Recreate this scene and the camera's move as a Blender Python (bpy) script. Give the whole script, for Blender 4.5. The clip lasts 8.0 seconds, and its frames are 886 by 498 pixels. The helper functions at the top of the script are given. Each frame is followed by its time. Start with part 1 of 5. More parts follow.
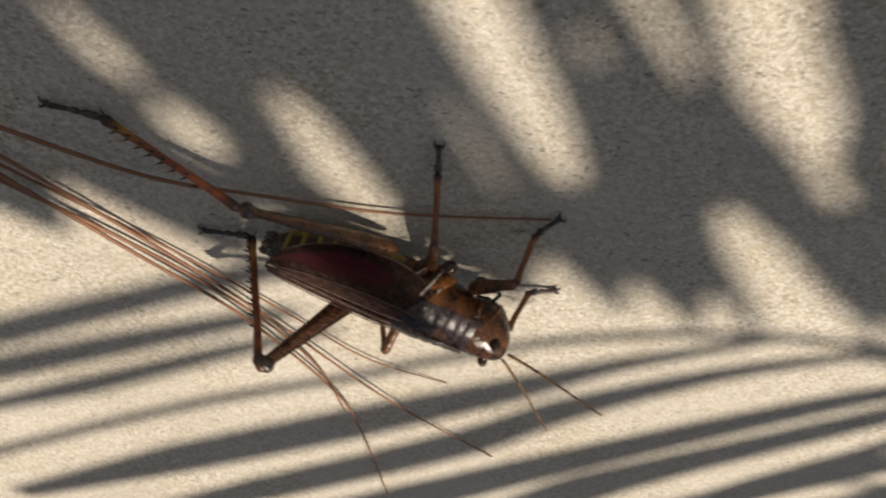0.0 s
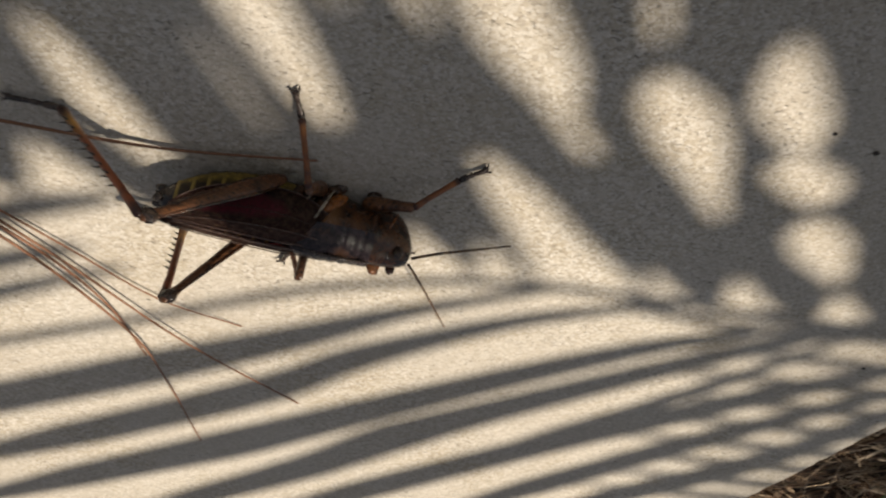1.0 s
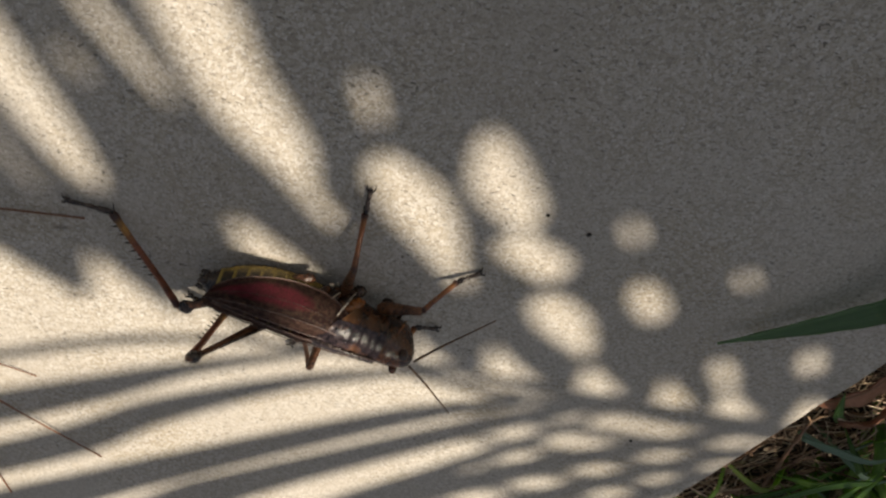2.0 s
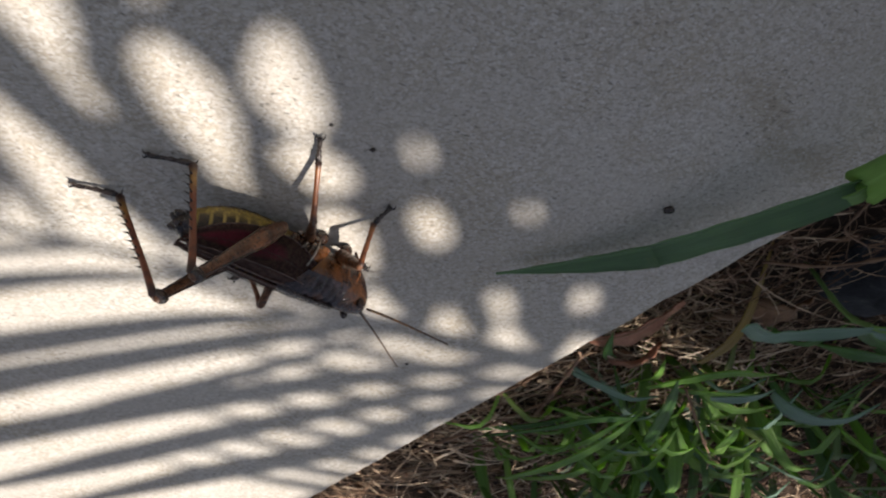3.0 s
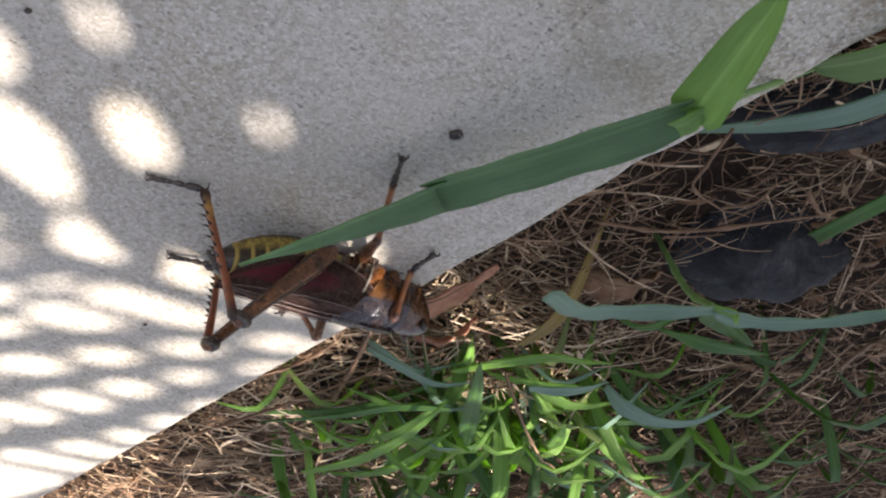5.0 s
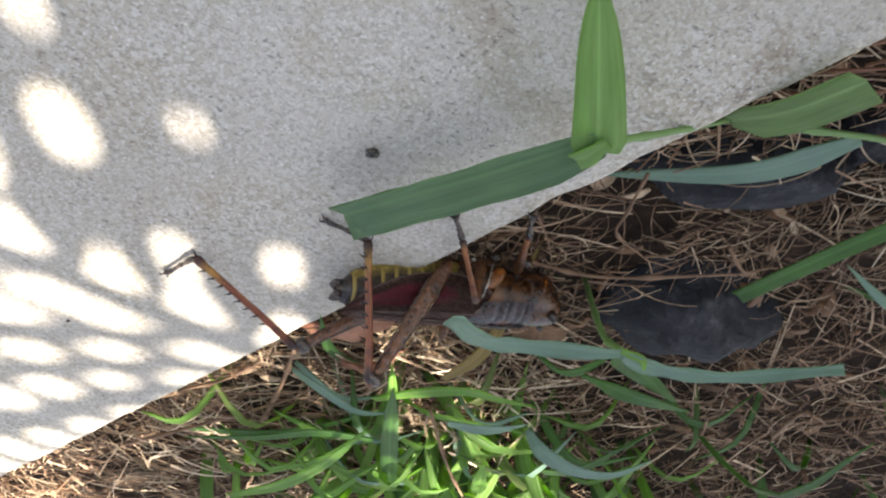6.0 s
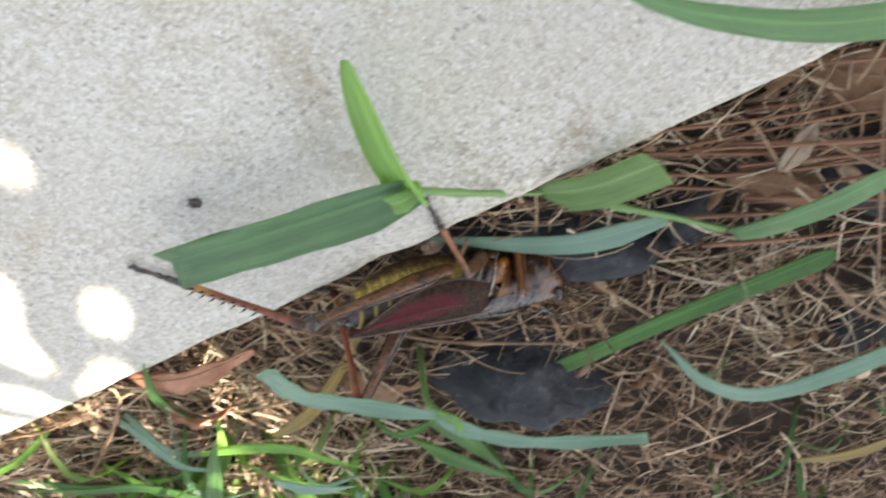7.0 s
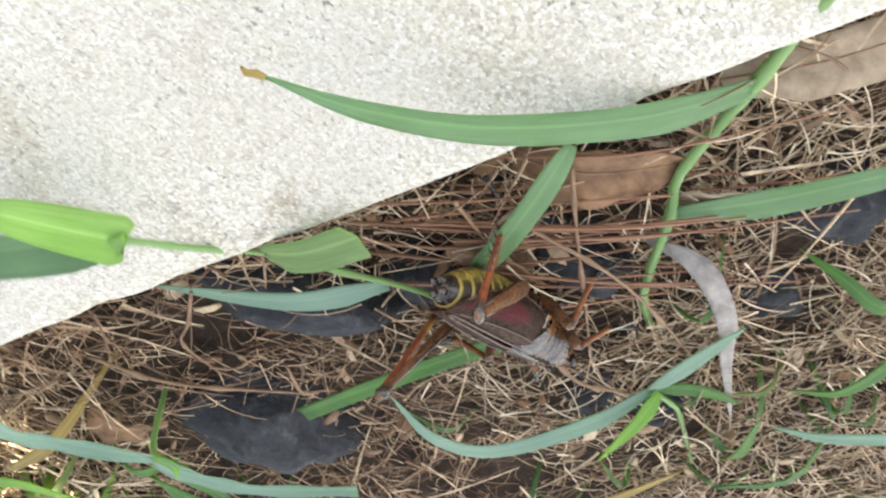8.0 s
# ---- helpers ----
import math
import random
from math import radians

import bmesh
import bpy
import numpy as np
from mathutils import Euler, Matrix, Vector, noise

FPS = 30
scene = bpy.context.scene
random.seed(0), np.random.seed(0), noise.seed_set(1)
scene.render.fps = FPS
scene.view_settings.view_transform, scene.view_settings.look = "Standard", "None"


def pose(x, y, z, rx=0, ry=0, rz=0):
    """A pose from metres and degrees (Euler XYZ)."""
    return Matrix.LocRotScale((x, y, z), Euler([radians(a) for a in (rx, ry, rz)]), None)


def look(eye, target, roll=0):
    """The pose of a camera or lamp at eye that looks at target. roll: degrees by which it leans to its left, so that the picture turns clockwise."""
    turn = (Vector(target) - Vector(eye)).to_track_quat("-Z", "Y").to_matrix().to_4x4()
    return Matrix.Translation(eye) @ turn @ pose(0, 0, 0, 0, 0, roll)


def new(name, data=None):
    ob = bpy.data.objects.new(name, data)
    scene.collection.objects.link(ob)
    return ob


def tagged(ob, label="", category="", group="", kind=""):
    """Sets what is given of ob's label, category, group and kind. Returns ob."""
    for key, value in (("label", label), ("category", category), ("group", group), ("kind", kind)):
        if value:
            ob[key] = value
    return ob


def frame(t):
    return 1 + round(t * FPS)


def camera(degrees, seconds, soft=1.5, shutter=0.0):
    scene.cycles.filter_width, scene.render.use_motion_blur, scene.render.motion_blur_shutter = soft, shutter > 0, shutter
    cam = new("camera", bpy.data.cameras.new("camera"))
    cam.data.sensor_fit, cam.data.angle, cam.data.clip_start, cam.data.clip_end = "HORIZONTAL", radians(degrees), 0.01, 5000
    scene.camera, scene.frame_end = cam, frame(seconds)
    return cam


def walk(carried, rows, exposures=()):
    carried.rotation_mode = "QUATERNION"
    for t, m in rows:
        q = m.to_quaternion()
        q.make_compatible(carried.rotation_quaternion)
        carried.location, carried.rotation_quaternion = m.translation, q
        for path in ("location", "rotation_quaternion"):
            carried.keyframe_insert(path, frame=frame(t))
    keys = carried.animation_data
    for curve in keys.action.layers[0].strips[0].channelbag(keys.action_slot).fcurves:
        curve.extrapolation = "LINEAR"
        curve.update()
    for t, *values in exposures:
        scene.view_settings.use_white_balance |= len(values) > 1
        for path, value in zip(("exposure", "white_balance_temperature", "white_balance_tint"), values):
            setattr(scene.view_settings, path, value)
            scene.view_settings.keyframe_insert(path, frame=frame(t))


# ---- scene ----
cam = camera(50.0, 8.0, soft=2.1, shutter=0.3)
PATH = [
    (0, (0.0077, 0.0701, 0.1485), (-0.0035, 0.2256, 0.0233), 181.79),
    (0.5, (-0.0153, 0.0639, 0.1554), (-0.0310, 0.2210, 0.0327), 182.21),
    (1, (-0.0296, 0.0655, 0.1609), (-0.0579, 0.2211, 0.0384), 179.73),
    (1.5, (-0.0511, 0.0599, 0.1676), (-0.0853, 0.2022, 0.0314), 178.82),
    (2, (-0.0813, 0.0414, 0.1831), (-0.1156, 0.1824, 0.0455), 180.01),
    (2.2, (-0.0755, 0.0417, 0.1885), (-0.1237, 0.1817, 0.0541), 176.34),
    (3.3, (-0.1145, 0.0504, 0.1606), (-0.1883, 0.1904, 0.0383), 177.79),
    (3.5, (-0.1262, 0.0585, 0.1447), (-0.2011, 0.1989, 0.0235), 177.97),
    (4, (-0.1529, 0.0733, 0.1349), (-0.2305, 0.2148, 0.0166), 176.85),
    (4.5, (-0.1615, 0.0781, 0.1377), (-0.2450, 0.2158, 0.0190), 176.23),
    (4.7, (-0.1628, 0.0784, 0.1412), (-0.2481, 0.2148, 0.0223), 176.15),
    (5.8, (-0.1894, 0.0743, 0.1588), (-0.2674, 0.2035, 0.0275), 181.99),
    (6, (-0.1906, 0.0699, 0.1569), (-0.2691, 0.1982, 0.0250), 182.81),
    (6.5, (-0.1958, 0.0670, 0.1608), (-0.2773, 0.1883, 0.0242), 182.58),
    (7, (-0.2063, 0.0568, 0.1619), (-0.2942, 0.1652, 0.0187), 180.62),
    (7.5, (-0.2201, 0.0269, 0.1578), (-0.3144, 0.1228, 0.0097), 179.79),
    (8, (-0.2260, 0.0176, 0.1638), (-0.3286, 0.1078, 0.0177), 177.86),
]
EXPOSURES = [(0, 0.42, 7550, 13), (1.0, 0.45, 7550, 13), (2.2, 0.62, 7400, 13), (3.3, 1.16, 6450, 16), (4.0, 1.80, 6650, 17), (4.7, 2.28, 6800, 17), (5.8, 2.65, 6950, 13), (6.5, 3.44, 7000, 11), (7.0, 3.58, 7200, 9), (8.0, 4.13, 7500, 8)]
walk(cam, [(t, look(eye, target, roll)) for t, eye, target, roll in PATH], EXPOSURES)

# ---- light ----
SUN = Vector((-0.50, -0.18, 1.0))          # towards the sun; x and y are the shift of a shadow per metre of height
world = bpy.data.worlds.new("world")
scene.world = world
world.use_nodes = True
sky = world.node_tree.nodes.new("ShaderNodeTexSky")
sky.sky_type, sky.sun_disc = "NISHITA", False
sky.sun_elevation = math.atan2(1.0, math.hypot(SUN.x, SUN.y))
sky.sun_rotation = math.atan2(SUN.x, SUN.y)
# a hazy, whitish sky
haze = world.node_tree.nodes.new("ShaderNodeRGBToBW")
pale_sky = world.node_tree.nodes.new("ShaderNodeMix")
pale_sky.data_type = "RGBA"
pale_sky.inputs[0].default_value = 0.5
world.node_tree.links.new(sky.outputs[0], haze.inputs[0])
world.node_tree.links.new(sky.outputs[0], pale_sky.inputs[6])
world.node_tree.links.new(haze.outputs[0], pale_sky.inputs[7])
world.node_tree.links.new(pale_sky.outputs[2], world.node_tree.nodes["Background"].inputs[0])
world.node_tree.nodes["Background"].inputs[1].default_value = 0.055
sun_data = bpy.data.lights.new("sun", "SUN")
sun_data.energy, sun_data.angle, sun_data.color = 4.0, radians(0.53), (1.0, 0.965, 0.90)
sun = new("sun", sun_data)
sun.matrix_world = look(SUN, (0, 0, 0))


# ---- materials ----
class Mat:
    """A node material with short calls for its nodes."""

    def __init__(self, name, rough=0.8, metal=0.0, spec=0.5):
        self.m = bpy.data.materials.new(name)
        self.m.use_nodes = True
        self.t = self.m.node_tree
        self.b = self.t.nodes["Principled BSDF"]
        self.b.inputs["Roughness"].default_value = rough
        self.b.inputs["Metallic"].default_value = metal
        self.b.inputs["Specular IOR Level"].default_value = spec
        self.co = self.t.nodes.new("ShaderNodeTexCoord")

    def node(self, kind, **values):
        n = self.t.nodes.new("ShaderNode" + kind)
        for k, v in values.items():
            n.inputs[k.replace("_", " ")].default_value = v
        return n

    def link(self, a, b):
        self.t.links.new(a, b)

    def noise(self, scale, detail=4.0, rough=0.6, space="Object", stretch=None, distortion=0.0):
        n = self.node("TexNoise", Scale=scale, Detail=detail, Roughness=rough, Distortion=distortion)
        src = self.co.outputs[space]
        if stretch:
            mp = self.node("Mapping", Scale=stretch)
            self.link(src, mp.inputs["Vector"])
            src = mp.outputs[0]
        self.link(src, n.inputs["Vector"])
        return n.outputs["Fac"]

    def voronoi(self, scale, feature="F1", space="Object", stretch=None):
        n = self.node("TexVoronoi", Scale=scale)
        n.feature = feature
        src = self.co.outputs[space]
        if stretch:
            mp = self.node("Mapping", Scale=stretch)
            self.link(src, mp.inputs["Vector"])
            src = mp.outputs[0]
        self.link(src, n.inputs["Vector"])
        return n

    def wave(self, scale, distortion=0.0, space="Object", direction="X"):
        n = self.node("TexWave", Scale=scale, Distortion=distortion, Detail=2.0)
        n.bands_direction = direction
        self.link(self.co.outputs[space], n.inputs["Vector"])
        return n.outputs["Fac"]

    def ramp(self, fac, *stops):
        n = self.t.nodes.new("ShaderNodeValToRGB")
        e = n.color_ramp.elements
        while len(e) < len(stops):
            e.new(0.5)
        for el, (p, c) in zip(e, stops):
            el.position = p
            el.color = (c, c, c, 1) if isinstance(c, (int, float)) else (*c, 1)
        self.link(fac, n.inputs[0])
        return n.outputs[0]

    def mix(self, fac, a, b, blend="MIX"):
        n = self.t.nodes.new("ShaderNodeMix")
        n.data_type, n.blend_type = "RGBA", blend
        for socket, v in ((n.inputs[0], fac), (n.inputs[6], a), (n.inputs[7], b)):
            if isinstance(v, (int, float)):
                socket.default_value = v
            elif isinstance(v, tuple):
                socket.default_value = (*v, 1)
            else:
                self.link(v, socket)
        return n.outputs[2]

    def colour(self, c):
        if isinstance(c, tuple):
            self.b.inputs["Base Color"].default_value = (*c, 1)
        else:
            self.link(c, self.b.inputs["Base Color"])
        return self

    def bump(self, fac, depth, strength=1.0):
        n = self.node("Bump", Strength=strength, Distance=depth)
        self.link(fac, n.inputs["Height"])
        old = self.b.inputs["Normal"].links
        if old:
            self.link(old[0].from_socket, n.inputs["Normal"])
        self.link(n.outputs[0], self.b.inputs["Normal"])
        return self

    def roughness(self, fac):
        self.link(fac, self.b.inputs["Roughness"])
        return self

    def random(self):
        return self.t.nodes.new("ShaderNodeObjectInfo").outputs["Random"]

    def island(self):
        return self.t.nodes.new("ShaderNodeNewGeometry").outputs["Random Per Island"]

    def thin(self, share, c):
        """Lets part of the light through, as a leaf or wing does."""
        tr = self.t.nodes.new("ShaderNodeBsdfTranslucent")
        if isinstance(c, tuple):
            tr.inputs[0].default_value = (*c, 1)
        else:
            self.link(c, tr.inputs[0])
        mx = self.t.nodes.new("ShaderNodeMixShader")
        mx.inputs[0].default_value = share
        self.link(self.b.outputs[0], mx.inputs[1])
        self.link(tr.outputs[0], mx.inputs[2])
        self.link(mx.outputs[0], self.t.nodes["Material Output"].inputs[0])
        return self


STAINS = [
    (-0.3055, 0.1345, 0.019, 0.0070, -79, 0.60, (0.22, 0.165, 0.10)), (-0.3078, 0.1465, 0.008, 0.0036, -75, 0.75, (0.09, 0.075, 0.06)), (-0.3025, 0.1510, 0.007, 0.0030, 20, 0.6, (0.12, 0.10, 0.08)),
    (-0.2430, 0.2325, 0.0040, 0.0028, 20, 0.75, (0.16, 0.10, 0.055)), (-0.0260, 0.2740, 0.010, 0.005, 0, 0.6, (0.13, 0.11, 0.09)), (-0.2530, 0.1600, 0.034, 0.014, -30, 0.45, (0.26, 0.205, 0.12)), (-0.2760, 0.1720, 0.026, 0.012, 10, 0.45, (0.26, 0.205, 0.12)),
    (-0.0234, 0.2455, 0.0042, 0.0022, 20, 0.80, (0.07, 0.058, 0.045)), (-0.0289, 0.2726, 0.0050, 0.0020, 35, 0.75, (0.07, 0.058, 0.045)), (-0.0169, 0.1792, 0.0030, 0.0022, 0, 0.80, (0.07, 0.058, 0.045)), (0.0602, 0.3526, 0.0030, 0.0016, 0, 0.50, (0.07, 0.058, 0.045)), (-0.2884, 0.1540, 0.0060, 0.0020, -40, 0.60, (0.07, 0.058, 0.045)), (-0.2901, 0.1534, 0.0040, 0.0016, -30, 0.70, (0.07, 0.058, 0.045)),
]


def concrete():
    m = Mat("concrete", 0.9, spec=0.25)
    blotch = m.ramp(m.noise(9, 5, 0.6), (0.3, (0.42, 0.38, 0.32)), (0.7, (0.54, 0.505, 0.445)))
    stain = m.ramp(m.noise(28, 6, 0.7, distortion=0.6), (0.52, 0.0), (0.75, 1.0))
    base = m.mix(stain, blotch, (0.40, 0.345, 0.26))
    # stains: old rusty marks where the runner crosses the edge, a brown spot and grey smudges
    for px, py, rx, ry, turn, strength, tone in STAINS:
        mp = m.node("Mapping", Location=(px, py, 0.0), Rotation=(0.0, 0.0, radians(turn)), Scale=(rx, ry, 1.0))
        mp.vector_type = "TEXTURE"
        m.link(m.co.outputs["Object"], mp.inputs["Vector"])
        ln = m.node("VectorMath")
        ln.operation = "LENGTH"
        m.link(mp.outputs[0], ln.inputs[0])
        rag = m.node("Math")
        rag.operation = "MULTIPLY_ADD"
        m.link(m.noise(150, 5, 0.75), rag.inputs[0])
        rag.inputs[1].default_value = 1.3
        half = m.node("Math")
        half.operation = "MULTIPLY_ADD"
        half.inputs[1].default_value = 0.85
        half.inputs[2].default_value = -0.25
        m.link(ln.outputs["Value"], half.inputs[0])
        m.link(half.outputs[0], rag.inputs[2])
        base = m.mix(m.ramp(rag.outputs[0], (0.45, strength), (0.95, 0.0)), base, tone)
    grit = m.voronoi(1150)
    tint = m.node("SeparateXYZ")
    m.link(grit.outputs["Color"], tint.inputs[0])
    sandy = m.ramp(tint.outputs[0], (0.0, (0.16, 0.13, 0.095)), (0.16, (0.30, 0.245, 0.165)), (0.45, (0.47, 0.405, 0.30)), (0.75, (0.60, 0.57, 0.50)), (1.0, (0.78, 0.76, 0.71)))
    bare = m.ramp(m.noise(14, 5, 0.65), (0.36, 0.14), (0.66, 0.46))
    base = m.mix(bare, base, sandy)
    sand = m.noise(1300, 4, 0.8)
    grain = m.mix(m.ramp(sand, (0.33, 0.6), (0.48, 0.0)), base, (0.17, 0.15, 0.12))
    pale = m.mix(m.ramp(sand, (0.62, 0.0), (0.74, 0.32)), grain, (0.70, 0.67, 0.60))
    pits = m.ramp(m.noise(700, 3, 0.6, distortion=0.5, stretch=(0.8, 1.2, 1)), (0.60, 0.0), (0.66, 0.8))
    some = m.ramp(m.noise(45, 3), (0.44, 0.06), (0.66, 1.0))
    both = m.node("Math")
    both.operation = "MULTIPLY"
    m.link(pits, both.inputs[0])
    m.link(some, both.inputs[1])
    chips = m.voronoi(420)
    bright = m.ramp(chips.outputs["Distance"], (0.09, 0.6), (0.17, 0.0))
    pale = m.mix(bright, pale, (0.72, 0.70, 0.65))
    m.colour(m.mix(both.outputs[0], pale, (0.10, 0.088, 0.075)))
    m.bump(m.noise(420, 5, 0.75), 0.0005, 0.55)
    m.bump(m.noise(1500, 3, 0.7), 0.0003, 0.5)
    m.bump(m.noise(60, 4, 0.6), 0.0012, 0.5)
    m.bump(m.ramp(pits, (0.0, 1.0), (1.0, 0.0)), 0.0004, 0.7)
    return m.m


def soil():
    m = Mat("soil", 0.95, spec=0.2)
    c = m.ramp(m.noise(60, 8, 0.75), (0.3, (0.022, 0.015, 0.011)), (0.55, (0.055, 0.036, 0.024)), (0.8, (0.13, 0.085, 0.052)))
    m.colour(c)
    m.bump(m.noise(240, 6, 0.8), 0.003, 1.0)
    m.bump(m.noise(50, 4, 0.6), 0.006, 1.0)
    return m.m


def thatch(name, low, mid, high, rough=0.7):
    m = Mat(name, rough, spec=0.35)
    c = m.ramp(m.island(), (0.0, low), (0.5, mid), (1.0, high))
    m.colour(m.mix(m.ramp(m.noise(160, 4), (0.4, 0.6), (0.6, 0.0)), c, low))
    m.bump(m.noise(700, 3, 0.6, stretch=(0.2, 1, 1)), 0.0003, 0.6)
    return m.m


def leaf_green(name, dark, pale, bloom_sheen=0.0, through_colour=(0.25, 0.5, 0.05), share=0.35, rough=0.42, vary=False):
    m = Mat(name, rough, spec=0.5)
    veins = m.wave(900, 1.5, "UV", "X")
    c = m.mix(m.ramp(m.noise(35, 4), (0.35, 0.0), (0.65, 1.0)), dark, pale)
    c = m.mix(m.ramp(veins, (0.0, 0.18), (0.6, 0.0)), c, tuple(0.6 * v for v in dark))
    streak = m.noise(22, 4, 0.7, "UV", (1.0, 0.10, 1.0))
    c = m.mix(m.ramp(streak, (0.38, 0.55), (0.56, 0.0)), c, tuple(0.55 * v for v in dark))
    c = m.mix(m.ramp(streak, (0.56, 0.0), (0.72, 0.45)), c, tuple(min(1.0, 1.45 * v) for v in pale))
    m.roughness(m.ramp(m.noise(70, 4), (0.3, rough - 0.08), (0.7, rough + 0.16)))
    u = m.node("SeparateXYZ")
    m.link(m.co.outputs["UV"], u.inputs[0])
    rib = m.ramp(u.outputs[0], (0.44, 0.0), (0.5, 0.55), (0.56, 0.0))
    c = m.mix(rib, c, tuple(min(1.0, 1.8 * v) for v in pale))
    if vary:
        tint = m.island()
        c = m.mix(m.ramp(tint, (0.62, 0.0), (1.0, 0.55)), c, (0.20, 0.17, 0.055))
        c = m.mix(m.ramp(tint, (0.0, 0.55), (0.35, 0.0)), c, tuple(0.45 * v for v in dark))
    # pale bluish patches: leaf bloom, and sky sheen put into the colour
    if bloom_sheen:
        c = m.mix(m.ramp(m.noise(18, 3), (0.3, bloom_sheen * 0.5), (0.7, bloom_sheen)), c, (0.36, 0.48, 0.41))
    c = m.mix(m.ramp(m.noise(260, 4, 0.7), (0.62, 0.0), (0.74, 0.5)), c, (0.30, 0.27, 0.10))
    m.colour(c)
    m.bump(veins, 0.0002, 0.5)
    m.bump(m.noise(90, 3), 0.0006, 0.4)
    m.thin(share, through_colour)
    return m.m


CONCRETE = concrete()
SOIL = soil()
STRAW = thatch("dead_grass", (0.105, 0.057, 0.033), (0.315, 0.19, 0.108), (0.70, 0.53, 0.35))
# paler straw; part of its paleness stands in for light on the litter
PALE_STRAW = thatch("pale_dead_grass", (0.27, 0.19, 0.115), (0.53, 0.40, 0.265), (0.78, 0.65, 0.48))
NEEDLE = thatch("pine_needle", (0.17, 0.075, 0.04), (0.25, 0.12, 0.065), (0.36, 0.20, 0.11), 0.5)
BLADE = leaf_green("grass_leaf", (0.045, 0.13, 0.022), (0.10, 0.24, 0.045))
LONG_LEAF = leaf_green("long_grass_leaf", (0.065, 0.155, 0.045), (0.16, 0.30, 0.10), bloom_sheen=0.26, rough=0.34)
BLADE_BLUE = leaf_green("bluish_grass_leaf", (0.075, 0.18, 0.095), (0.17, 0.31, 0.18), bloom_sheen=0.60)
PALE_BLADE = leaf_green("broad_grass_leaf", (0.085, 0.20, 0.040), (0.17, 0.33, 0.085), bloom_sheen=0.30, rough=0.36)
# brighter green for young leaves; on tuft blades sunlight put into the colour
BLADE_BRIGHT = leaf_green("young_sunlit_leaf", (0.13, 0.27, 0.045), (0.24, 0.40, 0.09), through_colour=(0.5, 0.85, 0.12), share=0.45)
FROND = leaf_green("palm_leaflet", (0.03, 0.08, 0.02), (0.05, 0.12, 0.03), share=0.08)
TUFT = leaf_green("tuft_leaf", (0.045, 0.115, 0.025), (0.11, 0.22, 0.06), rough=0.34, vary=True)
# brighter copy of the tuft's green, holding the sunlight on it
TUFT_SUNLIT = leaf_green("sunlit_tuft_leaf", (0.12, 0.25, 0.048), (0.25, 0.40, 0.10), through_colour=(0.46, 0.76, 0.13), share=0.46, rough=0.34, vary=True)
YOUNG = leaf_green("pale_young_leaf", (0.19, 0.33, 0.10), (0.31, 0.45, 0.18), through_colour=(0.55, 0.85, 0.2), share=0.45, rough=0.5)
PALE = leaf_green("pale_grass_leaf", (0.16, 0.26, 0.09), (0.27, 0.38, 0.16), through_colour=(0.42, 0.65, 0.18), share=0.38, rough=0.5)


# ---- building tools ----
def part(name, bm, material, parent=None, label="", smooth=True):
    """Links a bmesh as one mesh object, under a thing or a part when one is given."""
    me = bpy.data.meshes.new(name)
    bmesh.ops.recalc_face_normals(bm, faces=bm.faces)
    bm.to_mesh(me)
    bm.free()
    me.materials.append(material)
    if smooth:
        me.polygons.foreach_set("use_smooth", [True] * len(me.polygons))
    ob = new(name, me)
    if parent:
        ob.parent = parent
    if label:
        tagged(ob, label)
    return ob


def thing(name, label, category, group="", m=None):
    ob = tagged(new(name), label, category, group)
    ob.empty_display_size = 0.01
    if m:
        ob.matrix_basis = m
    return ob


def bridge(bm, rings, closed=True, caps=True):
    """Skins a row of rings of vertices."""
    n = len(rings[0])
    for a, b in zip(rings, rings[1:]):
        for i in range(n if closed else n - 1):
            j = (i + 1) % n
            bm.faces.new((a[i], a[j], b[j], b[i]))
    if caps:
        bm.faces.new(rings[0][::-1])
        bm.faces.new(rings[-1])


def tube(bm, points, radii, sides=8, flat=1.0):
    """A tapering tube along points; flat squeezes it sideways."""
    pts = [Vector(p) for p in points]
    rings, up = [], Vector((0.013, 0.02, 1))
    for i, p in enumerate(pts):
        along = (pts[min(i + 1, len(pts) - 1)] - pts[max(i - 1, 0)]).normalized()
        side = along.cross(up)
        side = side.normalized() if side.length > 1e-4 else Vector((0, 1, 0))
        top = side.cross(along).normalized()
        r = radii[i]
        rings.append([bm.verts.new(p + side * (flat * r * math.cos(a)) + top * (r * math.sin(a))) for a in (2 * math.pi * k / sides for k in range(sides))])
    bridge(bm, rings)


def loft(bm, sections, sides=20, power=1.0):
    """A body along x from sections of x, middle z, half width, rise and drop."""
    rings = []
    for x, z, w, up, down in sections:
        ring = []
        for k in range(sides):
            a = 2 * math.pi * k / sides
            c, s = math.cos(a), math.sin(a)
            c, s = math.copysign(abs(c) ** power, c), math.copysign(abs(s) ** power, s)
            ring.append(bm.verts.new((x, w * c, z + (up if s > 0 else down) * s)))
        rings.append(ring)
    bridge(bm, rings)


def spline(points, n):
    """n + 1 points on a smooth curve through the given ones."""
    p = [Vector(q) for q in points]
    p = [2 * p[0] - p[1], *p, 2 * p[-1] - p[-2]]
    out = []
    for k in range(n + 1):
        u = k / n * (len(p) - 3)
        i = min(int(u), len(p) - 4)
        f = u - i
        a, b, c, d = p[i : i + 4]
        out.append(0.5 * (2 * b + (c - a) * f + (2 * a - 5 * b + 4 * c - d) * f**2 + (3 * b - a - 3 * c + d) * f**3))
    return out


